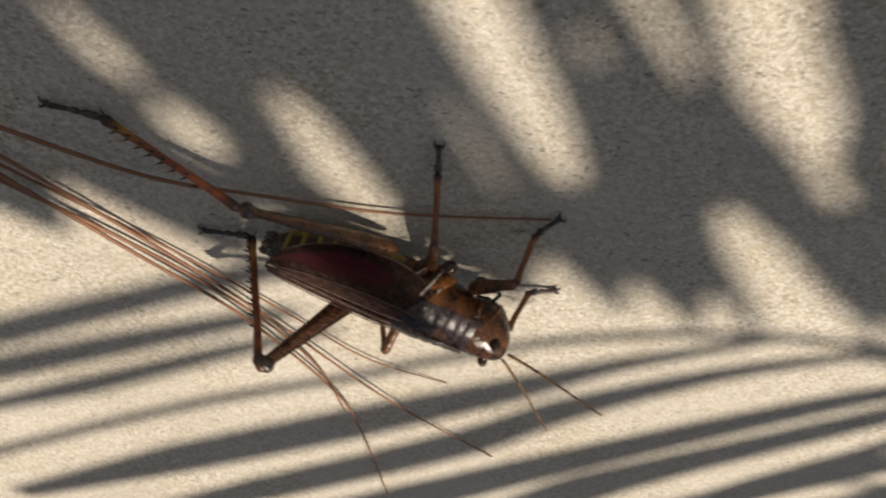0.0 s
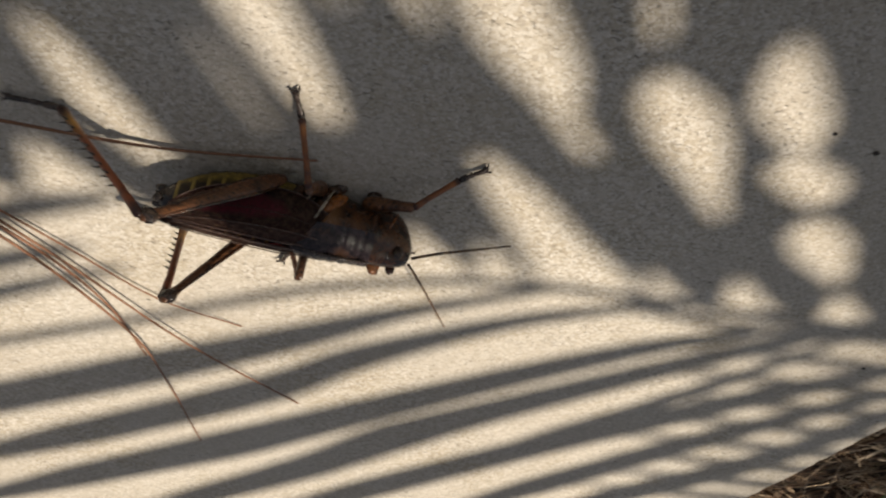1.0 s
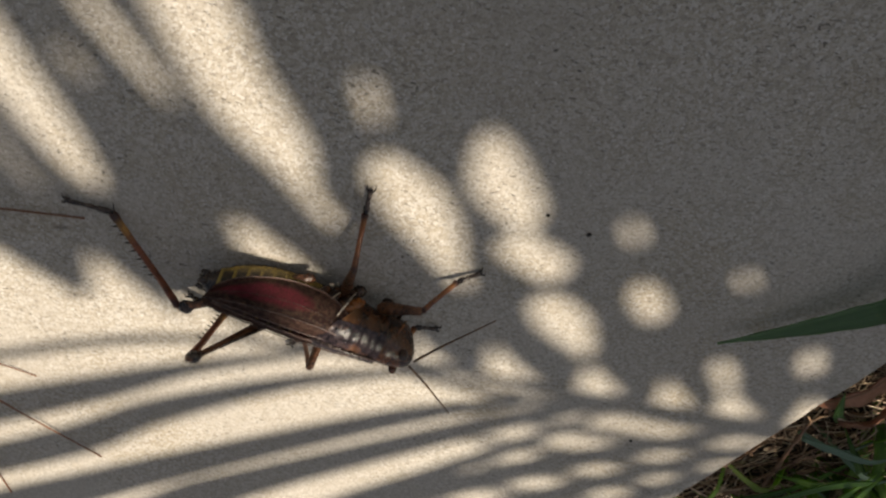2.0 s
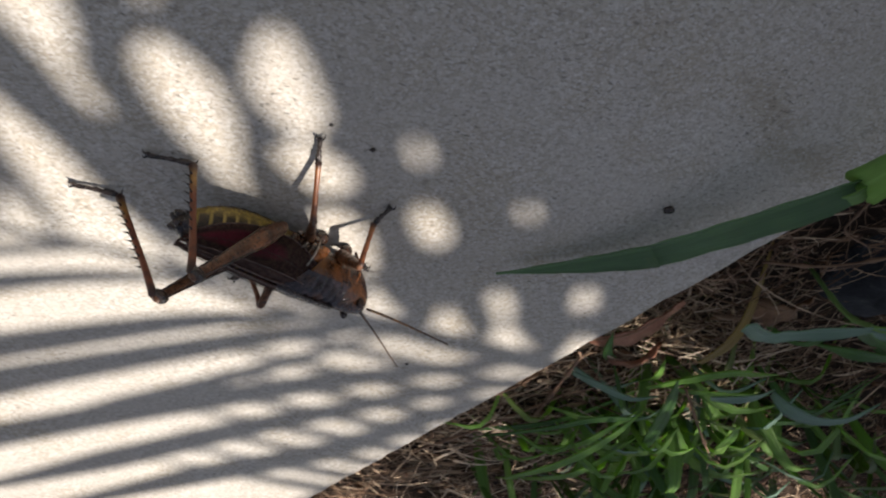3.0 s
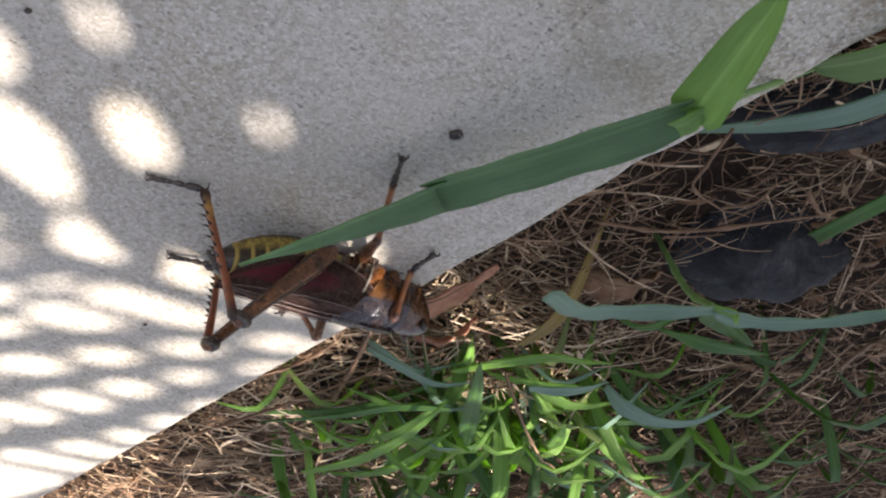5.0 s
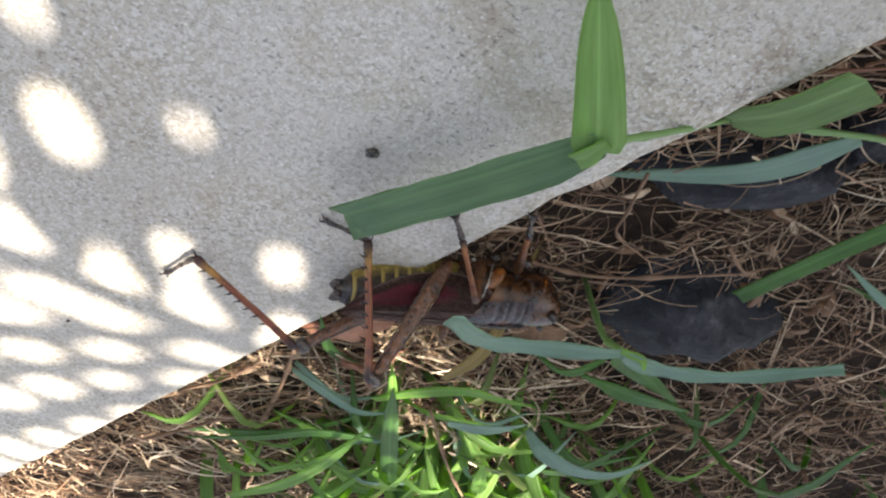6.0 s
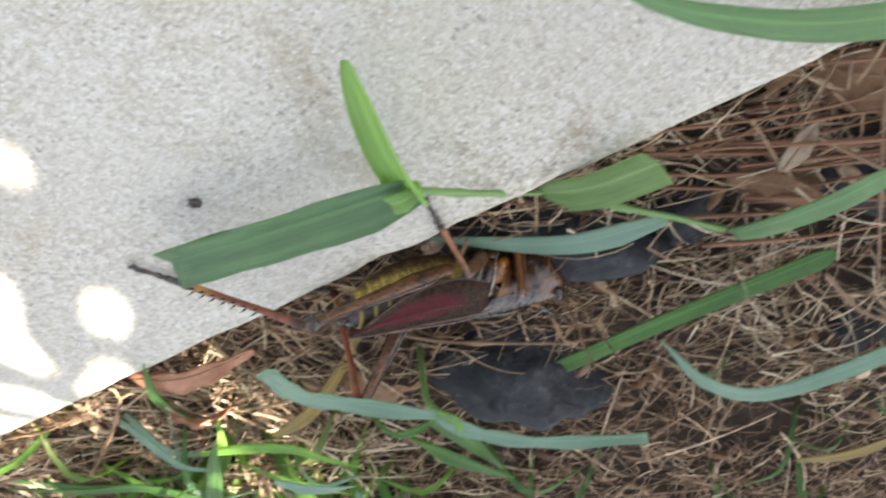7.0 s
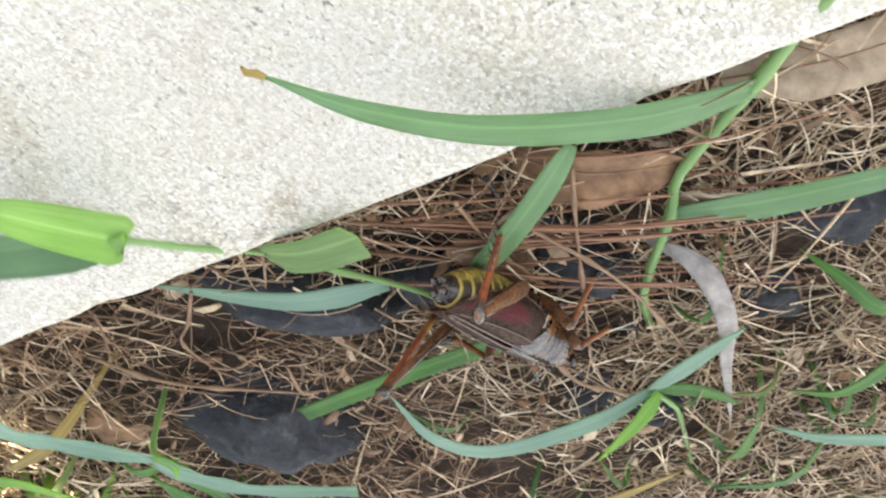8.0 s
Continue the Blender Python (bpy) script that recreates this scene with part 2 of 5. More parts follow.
def ribbon(bm, points, width, shape, face=(0, 0, 1), fold=0.25, n=16, thick=0.00025, twist=0.0, ripple=0.0, across=None):
    """A grass leaf: a folded ribbon with thickness along a curve. shape(u) is the share of the width at u."""
    uv = bm.loops.layers.uv.verify()
    pts = spline(points, n)
    rings, cross = [], (-1.0, -0.5, 0.0, 0.5, 1.0)
    for i, p in enumerate(pts):
        u = i / n
        along = (pts[min(i + 1, n)] - pts[max(i - 1, 0)]).normalized()
        side = Vector(across) if across else along.cross(Vector(face)).normalized()
        side = Matrix.Rotation(radians(twist) * u, 3, along) @ side
        up = side.cross(along)
        w = 0.5 * width * max(shape(u), 0.015)
        wave = ripple * width * math.sin(23 * u + 5 * width * 1000)
        top = [bm.verts.new(p + side * (w * c) + up * (fold * w * abs(c) + wave * c + thick)) for c in cross]
        low = [bm.verts.new(p + side * (w * c) + up * (fold * w * abs(c) + wave * c - thick)) for c in cross[::-1]]
        rings.append(top + low)
    m = len(rings[0])
    for i, (a, b) in enumerate(zip(rings, rings[1:])):
        for k in range(m):
            j = (k + 1) % m
            f = bm.faces.new((a[k], a[j], b[j], b[k]))
            us = [(q if q < 5 else 9 - q) / 4 for q in (k, j, j, k)]
            for loop, x, y in zip(f.loops, us, (i / n, i / n, (i + 1) / n, (i + 1) / n)):
                loop[uv].uv = (x, y)
    bm.faces.new(rings[0][::-1])
    bm.faces.new(rings[-1])


def blade_shape(u):
    return min(1.0, 0.45 + 2.2 * u) * (1 - u**2.6)


def even_shape(u):
    return min(1.0, 0.4 + 6 * u) * (1.0 - 0.15 * u)


def ball(bm, centre, size, turn=None, rough=0.0, seed=0, detail=2):
    """An ellipsoid, dented by noise when rough is set."""
    made = bmesh.ops.create_icosphere(bm, subdivisions=detail, radius=1.0)["verts"]
    for v in made:
        k = 1 + rough * noise.noise(v.co * 1.3 + Vector((seed * 7.1, seed, 0))) + 0.4 * rough * noise.noise(v.co * 3.1 + Vector((0, seed * 3.7, 1)))
        q = Vector((v.co.x * size[0], v.co.y * size[1], v.co.z * size[2])) * k
        v.co = (turn @ q if turn else q) + Vector(centre)


def edge_x(y):
    """The slab's edge on the plan."""
    return -0.3607 + 0.323 * y


# ---- slab and ground ----
def build_slab():
    bm = bmesh.new()
    ys = [-2.5, -1.5, -0.8] + [-0.4 + 0.004 * k for k in range(300)] + [1.0, 1.6, 2.6]
    profile = [(0.004, -0.12), (0.0, -0.012), (0.0002, -0.004), (0.0010, -0.0012), (0.0024, -0.0003), (0.0045, 0.0), (0.05, 0.0)]
    rings = []
    for y in ys:
        x0 = edge_x(y)
        ring = []
        for inset, z in profile:
            j = 0.0007 * noise.noise(Vector((y * 60, z * 90, 0.3))) + 0.0005 * noise.noise(Vector((y * 240, z * 300, 4.3)))
            far = inset > 0.01
            ring.append(bm.verts.new((x0 + inset + (0 if far else j), y - 0.32 * inset, z - (0 if far or z == 0 else abs(j)))))
        ring.append(bm.verts.new((4.5, y, 0.0)))
        ring.append(bm.verts.new((4.5, y, -0.12)))
        rings.append(ring)
    bridge(bm, rings)
    slab = part("pavement", bm, CONCRETE, smooth=False)
    tagged(slab, "sun-dappled grey concrete slab with fine sandy grain", "pavement", kind="structure")


def soil_height(x, y):
    near = 0.004 * noise.noise(Vector((x * 22, y * 22, 0))) + 0.003 * noise.noise(Vector((x * 70, y * 70, 2)))
    return -0.027 + near - 0.006 * max(0.0, min(1.0, (edge_x(y) - x) / 0.15))


def build_ground():
    def axis(a, b, step):
        inner = [a + step * k for k in range(int((b - a) / step) + 1)]
        outer, d = [], step
        while d < 60:
            d *= 1.6
            outer.append(d)
        return [a - d for d in outer[::-1]] + inner + [b + d for d in outer]

    xs, ys = axis(-0.85, -0.15, 0.008), axis(-0.2, 0.85, 0.008)
    verts = [(x, y, soil_height(x, y) if abs(x) < 3 and abs(y) < 3 else -0.03) for x in xs for y in ys]
    n = len(ys)
    faces = [(i * n + j, i * n + j + 1, (i + 1) * n + j + 1, (i + 1) * n + j) for i in range(len(xs) - 1) for j in range(n - 1)]
    me = bpy.data.meshes.new("ground")
    me.from_pydata(verts, [], faces)
    me.materials.append(SOIL)
    me.polygons.foreach_set("use_smooth", [True] * len(me.polygons))
    tagged(new("ground", me), "dark brown soil beside the slab", "ground", kind="structure")


def strands(name, label, count, material, seed, box, length, radius, rise, heading=None, spread=3.2, bend=0.22, keep=lambda x, y: True):
    """Loose thin stems lying over one another, joined into one mesh of the kind stuff."""
    rng = np.random.default_rng(seed)
    verts, faces = [], []
    done = 0
    while done < count:
        x, y = rng.uniform(box[0], box[1]), rng.uniform(box[2], box[3])
        if not keep(x, y):
            continue
        done += 1
        a = rng.uniform(-spread, spread) + (heading or 0.0)
        size, r = rng.uniform(*length), rng.uniform(*radius)
        z = soil_height(x, y) + rng.uniform(0.0, 1.0) ** 1.6 * rise
        tilt, curl = rng.normal(0, 0.16), rng.normal(0, bend)
        base = len(verts)
        px, py, pz = x, y, z
        steps = 5
        for k in range(steps + 1):
            rr = r * (1 - 0.55 * k / steps)
            c, s = math.cos(a), math.sin(a)
            for q in range(3):
                b = 2.094 * q
                verts.append((px - s * rr * math.cos(b), py + c * rr * math.cos(b), pz + rr * math.sin(b)))
            px, py, pz = px + c * size / steps, py + s * size / steps, pz + tilt * size / steps
            pz = max(pz, soil_height(px, py) + 0.0006)
            a += curl / steps * 2
            tilt -= 0.05
        for k in range(steps):
            for q in range(3):
                i, j = base + 3 * k + q, base + 3 * k + (q + 1) % 3
                faces.append((i, j, j + 3, i + 3))
    me = bpy.data.meshes.new(name)
    me.from_pydata(verts, [], faces)
    me.materials.append(material)
    tagged(new(name, me), label, "dead grass", kind="stuff")


STONES = [
    ((-0.3750, 0.2262, -0.0290), (0.0270, 0.0165, 0.0170), 8, 1), ((-0.3440, 0.1740, -0.0320), (0.0290, 0.0145, 0.0165), 33, 2), ((-0.3860, 0.1110, -0.0320), (0.0175, 0.0110, 0.0150), 20, 3),
    ((-0.4210, 0.0470, -0.0320), (0.0200, 0.0140, 0.0150), 70, 4), ((-0.4400, 0.0800, -0.0340), (0.0120, 0.0090, 0.0120), 10, 5), ((-0.4400, 0.1450, -0.0340), (0.0100, 0.0080, 0.0110), 0, 6), ((-0.3640, 0.1480, -0.0330), (0.0130, 0.0100, 0.0130), 110, 7),
    ((-0.4620, 0.1320, -0.0345), (0.0130, 0.0090, 0.0120), 60, 8),
]


def off_slab(x, y):
    return x < edge_x(y) - 0.004


def on_litter(x, y):
    """Off the slab, beside the stones, and thinned out over the dark hollows."""
    if not off_slab(x, y):
        return False
    for (cx, cy, cz), (a, b, c), turn, seed in STONES:
        dx, dy, r = x - cx, y - cy, radians(turn)
        if ((dx * math.cos(r) + dy * math.sin(r)) / a) ** 2 + ((dy * math.cos(r) - dx * math.sin(r)) / b) ** 2 < 0.72 - 0.5 * math.sin(5501 * x + 9013 * y) ** 8:
            return False
    hollow = noise.noise(Vector((x * 34, y * 34, 3.1))) + 0.5 * noise.noise(Vector((x * 90, y * 90, 1.7)))
    return hollow > -0.16 + 0.22 * math.sin(7919 * x + 104729 * y)


# ---- palm fronds overhead, whose shade falls on the slab ----
def build_frond(name, label, rachis, leaflets, height, across=None):
    """leaflets: stations of x, y and width on the plan of the shade; the frond hangs at that height towards the sun."""
    frond = thing(name, label, "palm frond", "palm fronds", Matrix.Translation((SUN.x * height, SUN.y * height, height)))
    bm = bmesh.new()
    tube(bm, spline([(x, y, z) for x, y, z in rachis], 18), [0.0030 - 0.00006 * k for k in range(19)], 6)
    part("rachis", bm, FROND, frond)
    bm = bmesh.new()
    end = Vector(rachis[-1])
    foot = Vector((end.x - 0.75, end.y + 0.45, -height - 0.03))
    tube(bm, spline([end, end + Vector((-0.22, 0.12, 0.01)), end + Vector((-0.55, 0.32, -0.2)), foot], 14), [0.0042 + 0.0006 * k for k in range(15)], 6)
    part("petiole", bm, FROND, frond)
    for n, stations in enumerate(leaflets):
        bm = bmesh.new()
        m = len(stations) - 1
        widths = [w for x, y, w in stations]

        def share(u):
            i = min(int(u * m), m - 1)
            f = u * m - i
            return (widths[i] + (widths[i + 1] - widths[i]) * f) / 0.03

        points = [(x, y, 0.0015 * math.sin(2.0 * k / m + n)) for k, (x, y, w) in enumerate(stations)]
        ribbon(bm, points, 0.03, share, fold=0.1, n=max(2, 40 // m) * m, across=across)
        part("leaflet", bm, FROND, frond)
    return frond


def slits(spots):
    """The gap between two leaflets, from stations of y, across and width; shut where it has none."""

    def at(y):
        if y <= spots[0][0] or y >= spots[-1][0]:
            k = spots[0] if y <= spots[0][0] else spots[-1]
            return k[1], max(k[2], -0.005)
        for (y0, a0, w0), (y1, a1, w1) in zip(spots, spots[1:]):
            if y0 <= y <= y1:
                f = (y - y0) / (y1 - y0)
                return a0 + (a1 - a0) * f, w0 + (w1 - w0) * f

    return at


LEAN = 0.66                                # how far the hanging leaflets lean across per metre of y


def hanging(gaps, top=-0.14):
    """Leaflets side by side, each between two gaps, hanging from the rachis at the top down to their tips."""
    out = []
    for left, right in zip(gaps, gaps[1:]):
        middle = 0.5 * (left(0.25)[0] + right(0.25)[0])
        tip = min(0.292, 0.272 + 0.13 * (0.04 - middle)) + 0.9 * max(0.0, -0.285 - middle)
        stations = []
        for k in range(61):
            y = top + (tip - top) * (k / 60) ** 0.6
            (a, wa), (b, wb) = left(y), right(y)
            a, b = a - wa / 2, b + wb / 2
            slim = min(1.0, (tip - y) / 0.028 + 0.02) ** 0.8
            stations.append((0.5 * (a + b) - LEAN * (y - 0.2), y, slim * max(0.001, a - b)))
        out.append(stations)
    return out


def lance(x0, y0, x1, y1, width):
    """A straight leaflet that tapers to its far end."""
    return [(x0 + (x1 - x0) * u, y0 + (y1 - y0) * u, width * w) for u, w in ((0, 0.6), (0.3, 1.0), (0.6, 0.95), (0.85, 0.6), (1, 0.1))]


build_slab()
build_ground()
# first frond: leaflets that hang side by side from a rachis beyond the view
GAPS = [
    [(0.1, 0.15, 0.0), (0.3, 0.15, 0.0)],
    [(0.1, 0.108, -0.005), (0.3, 0.108, -0.005)],
    [(0.176, 0.067, -0.005), (0.192, 0.067, 0.002), (0.202, 0.067, 0.0050), (0.210, 0.066, -0.002), (0.217, 0.065, 0.007), (0.226, 0.066, 0.007), (0.231, 0.066, -0.005)],
    [(0.200, 0.038, -0.005), (0.212, 0.038, 0.006), (0.229, 0.040, 0.0115), (0.240, 0.040, 0.0100), (0.247, 0.039, 0.006), (0.251, 0.039, -0.005)],
    [(0.196, 0.0015, -0.005), (0.204, 0.0015, 0.0004), (0.220, 0.0025, 0.0012), (0.232, 0.003, 0.0008), (0.238, 0.003, -0.005)],
]
GAPS += [
    [(0.12, -0.018, -0.005), (0.14, -0.018, 0.012), (0.170, -0.018, 0.0155), (0.198, -0.0165, 0.0145), (0.210, -0.0158, 0.0130), (0.220, -0.015, 0.0100), (0.227, -0.015, 0.006), (0.231, -0.015, -0.006)],
    [(0.172, -0.037, -0.005), (0.185, -0.037, 0.0025), (0.193, -0.037, 0.0025), (0.198, -0.037, -0.005)],
    [(0.156, -0.053, -0.005), (0.172, -0.053, 0.005), (0.183, -0.0546, 0.0045), (0.193, -0.056, 0.0025), (0.200, -0.054, -0.005), (0.226, -0.05, -0.005), (0.232, -0.0505, 0.004), (0.243, -0.053, 0.0145), (0.256, -0.055, 0.018), (0.29, -0.064, 0.020)],
    [(0.12, -0.079, -0.005), (0.14, -0.079, 0.014), (0.165, -0.078, 0.019), (0.180, -0.0755, 0.0185), (0.194, -0.0757, 0.0195), (0.204, -0.077, 0.0155), (0.209, -0.077, 0.009), (0.216, -0.077, 0.0042), (0.226, -0.079, 0.0036), (0.231, -0.08, -0.006)],
]
GAPS += [
    [(0.172, -0.111, -0.005), (0.178, -0.1105, 0.0022), (0.186, -0.109, 0.0032), (0.190, -0.107, 0.001), (0.195, -0.106, -0.006), (0.199, -0.1055, 0.002), (0.203, -0.106, 0.013), (0.208, -0.1065, 0.0185), (0.220, -0.1065, 0.018), (0.228, -0.107, 0.012), (0.235, -0.107, 0.006), (0.243, -0.108, 0.0036), (0.249, -0.108, -0.006)],
    [(0.181, -0.139, -0.005), (0.190, -0.138, 0.009), (0.203, -0.135, 0.0185), (0.211, -0.135, 0.0165), (0.2165, -0.135, 0.003), (0.219, -0.135, 0.004), (0.222, -0.135, 0.020), (0.230, -0.1355, 0.019), (0.234, -0.136, 0.008), (0.2375, -0.136, -0.006), (0.241, -0.1357, 0.004), (0.245, -0.1357, 0.017), (0.255, -0.135, 0.018), (0.262, -0.137, 0.011), (0.266, -0.138, 0.002), (0.269, -0.139, -0.006)],
    [(0.200, -0.170, -0.005), (0.207, -0.170, 0.004), (0.213, -0.170, 0.0055), (0.218, -0.169, -0.006), (0.226, -0.169, -0.006), (0.230, -0.168, 0.008), (0.238, -0.168, 0.0110), (0.245, -0.167, 0.008), (0.249, -0.166, -0.005)],
    [(0.214, -0.203, -0.005), (0.218, -0.203, 0.003), (0.225, -0.203, 0.003), (0.228, -0.2, -0.005), (0.254, -0.19, -0.005), (0.259, -0.188, 0.0065), (0.268, -0.188, 0.0065), (0.272, -0.187, -0.005)],
    [(0.244, -0.222, -0.005), (0.248, -0.222, 0.0055), (0.258, -0.220, 0.0055), (0.262, -0.219, -0.005)],
]
# leaflets without gaps, added to keep the far slab and ground in shade
GAPS += [[(0.1, -0.255 - 0.031 * k, -0.006), (0.3, -0.255 - 0.031 * k, -0.006)] for k in range(15)]
build_frond("palm_frond", "dark green palm frond with leaflets hanging side by side", [(0.38, -0.138, 0), (0.2, -0.14, 0.0), (0.0, -0.14, 0), (-0.15, -0.14, 0), (-0.3, -0.138, 0), (-0.5, -0.136, 0)], hanging([slits(spots) for spots in GAPS]), 0.95, (1, 0, 0))
# second frond: slim leaflets over the far part of the slab
FAR = [
    [(0.021, 0.263, 0.0053), (0.05, 0.274, 0.0107), (0.117, 0.308, 0.0134), (0.16, 0.33, 0.0053)],
    [(0.030, 0.285, 0.004), (0.043, 0.291, 0.0081), (0.08, 0.308, 0.012), (0.122, 0.328, 0.0134), (0.17, 0.352, 0.0053)],
    [(0.020, 0.293, 0.004), (0.053, 0.310, 0.0081), (0.10, 0.336, 0.0107), (0.16, 0.366, 0.0053)],
    [(-0.100, 0.284, 0.004), (-0.062, 0.302, 0.008), (-0.03, 0.322, 0.0149), (0.020, 0.351, 0.0204), (0.075, 0.382, 0.0204), (0.14, 0.42, 0.0094)],
    [(-0.140, 0.284, 0.004), (-0.095, 0.302, 0.008), (-0.05, 0.331, 0.0149), (-0.020, 0.358, 0.0186), (0.046, 0.402, 0.0186), (0.12, 0.448, 0.0074)],
    [(-0.170, 0.296, 0.0056), (-0.133, 0.314, 0.0112), (-0.055, 0.368, 0.0186), (-0.010, 0.401, 0.0223), (0.05, 0.440, 0.0186), (0.11, 0.480, 0.0074)],
]
build_frond("palm_frond", "dark green palm frond hanging over the slab", [(0.20, 0.425, 0.01), (0.12, 0.374, 0.0), (0.062, 0.340, 0), (0.018, 0.320, 0), (-0.021, 0.300, 0), (-0.055, 0.288, 0), (-0.10, 0.282, 0), (-0.20, 0.287, 0), (-0.30, 0.29, 0), (-0.42, 0.30, 0)], FAR, 0.85)
# third frond, nearer to the edge
FAR = [
    [(-0.205, 0.285, 0.0074), (-0.168, 0.308, 0.0112), (-0.105, 0.356, 0.0167), (-0.069, 0.386, 0.023), (-0.040, 0.416, 0.0204), (0.004, 0.453, 0.0167), (0.05, 0.49, 0.0056)],
    [(-0.250, 0.295, 0.0074), (-0.223, 0.312, 0.0094), (-0.198, 0.328, 0.0131), (-0.163, 0.354, 0.0149), (-0.125, 0.383, 0.0167), (-0.062, 0.436, 0.0186), (-0.01, 0.48, 0.0074)],
    [(-0.262, 0.304, 0.0074), (-0.231, 0.326, 0.0094), (-0.208, 0.346, 0.0112), (-0.176, 0.375, 0.0149), (-0.132, 0.419, 0.0167), (-0.09, 0.46, 0.0074)],
    [(-0.262, 0.318, 0.0074), (-0.240, 0.341, 0.0131), (-0.220, 0.372, 0.0149), (-0.200, 0.394, 0.0167), (-0.165, 0.425, 0.0167), (-0.12, 0.47, 0.0074)],
    [(-0.205, 0.288, 0.0036), (-0.169, 0.330, 0.0084), (-0.128, 0.372, 0.0108), (-0.09, 0.41, 0.0036)],
    [(-0.30, 0.32, 0.0149), (-0.27, 0.36, 0.0216), (-0.24, 0.41, 0.0216), (-0.20, 0.46, 0.0074)],
    [(-0.34, 0.32, 0.0149), (-0.31, 0.37, 0.023), (-0.28, 0.43, 0.023), (-0.24, 0.49, 0.0074)],
# further leaflets past these, added to dim the grass beyond the edge
] + [[(-0.372 - 0.026 * k, 0.325 + 0.003 * k, 0.010), (-0.342 - 0.026 * k, 0.38, 0.019), (-0.312 - 0.026 * k, 0.44, 0.019), (-0.27 - 0.026 * k, 0.51, 0.004)] for k in range(6)]
build_frond("palm_frond", "dark green palm frond hanging over the slab's edge", [(-0.13, 0.285, 0.01), (-0.168, 0.294, 0), (-0.2, 0.288, 0), (-0.26, 0.290, 0), (-0.33, 0.30, 0), (-0.5, 0.34, 0)], FAR, 0.90)
# fourth frond, unseen: crossing leaflets added to dim the slab's edge and the tuft
CROSS = [lance(-0.35, 0.303 + 0.027 * k, -0.262 - (0.012, 0.0, 0.02)[k % 3] + 0.002 * k, 0.298 + 0.027 * k, 0.022 - 0.005 * (k % 2)) for k in range(7)]
CROSS += [lance(-0.35, 0.298 + 0.0155 * k, -0.152 + 0.004 * (k % 3), 0.290 + 0.0155 * k, 0.0108) for k in range(9)]
CROSS += [lance(-0.35, 0.318 + 0.030 * k, -0.47 + 0.01 * (k % 2), 0.300 + 0.033 * k, 0.013) for k in range(5)]
build_frond("palm_frond", "unseen palm frond added above the grass to shade it", [(-0.335, 0.25, 0), (-0.345, 0.30, 0.0), (-0.35, 0.38, 0), (-0.36, 0.50, 0)], CROSS, 1.15)
strands("dead_grass_litter", "tangled dry brown grass stems lying on the soil", 5800, STRAW, 3, (-0.80, -0.20, -0.12, 0.80), (0.012, 0.045), (0.00018, 0.00052), 0.018, keep=on_litter)
strands("dead_grass_litter", "short broken straw crumbs on the soil", 5200, STRAW, 5, (-0.62, -0.22, -0.05, 0.62), (0.004, 0.014), (0.00016, 0.0005), 0.012, bend=0.8, keep=on_litter)


# ---- grasshopper ----
def chitin(name, dark, light, scale=260, rough=0.32, spec=0.6):
    m = Mat(name, rough, spec=spec)
    c = m.mix(m.ramp(m.noise(scale * 1.8, 6, 0.7, distortion=0.4), (0.40, 0.0), (0.60, 1.0)), dark, light)
    c = m.mix(m.ramp(m.noise(1100, 4, 0.7), (0.56, 0.0), (0.64, 0.85)), c, tuple(0.35 * v for v in dark))
    c = m.mix(m.ramp(m.noise(760, 4, 0.7, distortion=0.8), (0.60, 0.0), (0.70, 0.7)), c, tuple(min(1.0, 1.6 * v) for v in light))
    m.colour(c)
    m.roughness(m.ramp(m.noise(500, 4), (0.35, max(0.08, rough - 0.14)), (0.65, rough + 0.10)))
    m.bump(m.noise(1500, 4, 0.6), 0.00012, 0.6)
    m.bump(m.noise(520, 4, 0.65), 0.0005, 0.6)
    return m


def pronotum_skin():
    """Dark purplish grey back, rubbed pale on the ridges."""
    m = chitin("pronotum", (0.012, 0.009, 0.010), (0.044, 0.030, 0.032), 240, 0.20, 0.40)
    base = m.b.inputs["Base Color"].links[0].from_socket
    m.colour(m.mix(m.ramp(m.noise(130, 4, 0.6), (0.55, 0.0), (0.72, 0.7)), base, (0.16, 0.075, 0.04)))
    return m.m


def lobe_skin():
    """Orange-brown side of the saddle with a paler hind band."""
    m = chitin("pronotum_lobe", (0.024, 0.010, 0.006), (0.145, 0.052, 0.015), 130, 0.20, 0.6)
    base = m.b.inputs["Base Color"].links[0].from_socket
    xyz = m.node("SeparateXYZ")
    m.link(m.co.outputs["Generated"], xyz.inputs[0])
    m.colour(m.mix(m.ramp(xyz.outputs["X"], (0.10, 0.85), (0.28, 0.7), (0.42, 0.0)), base, (0.25, 0.10, 0.026)))
    return m.m


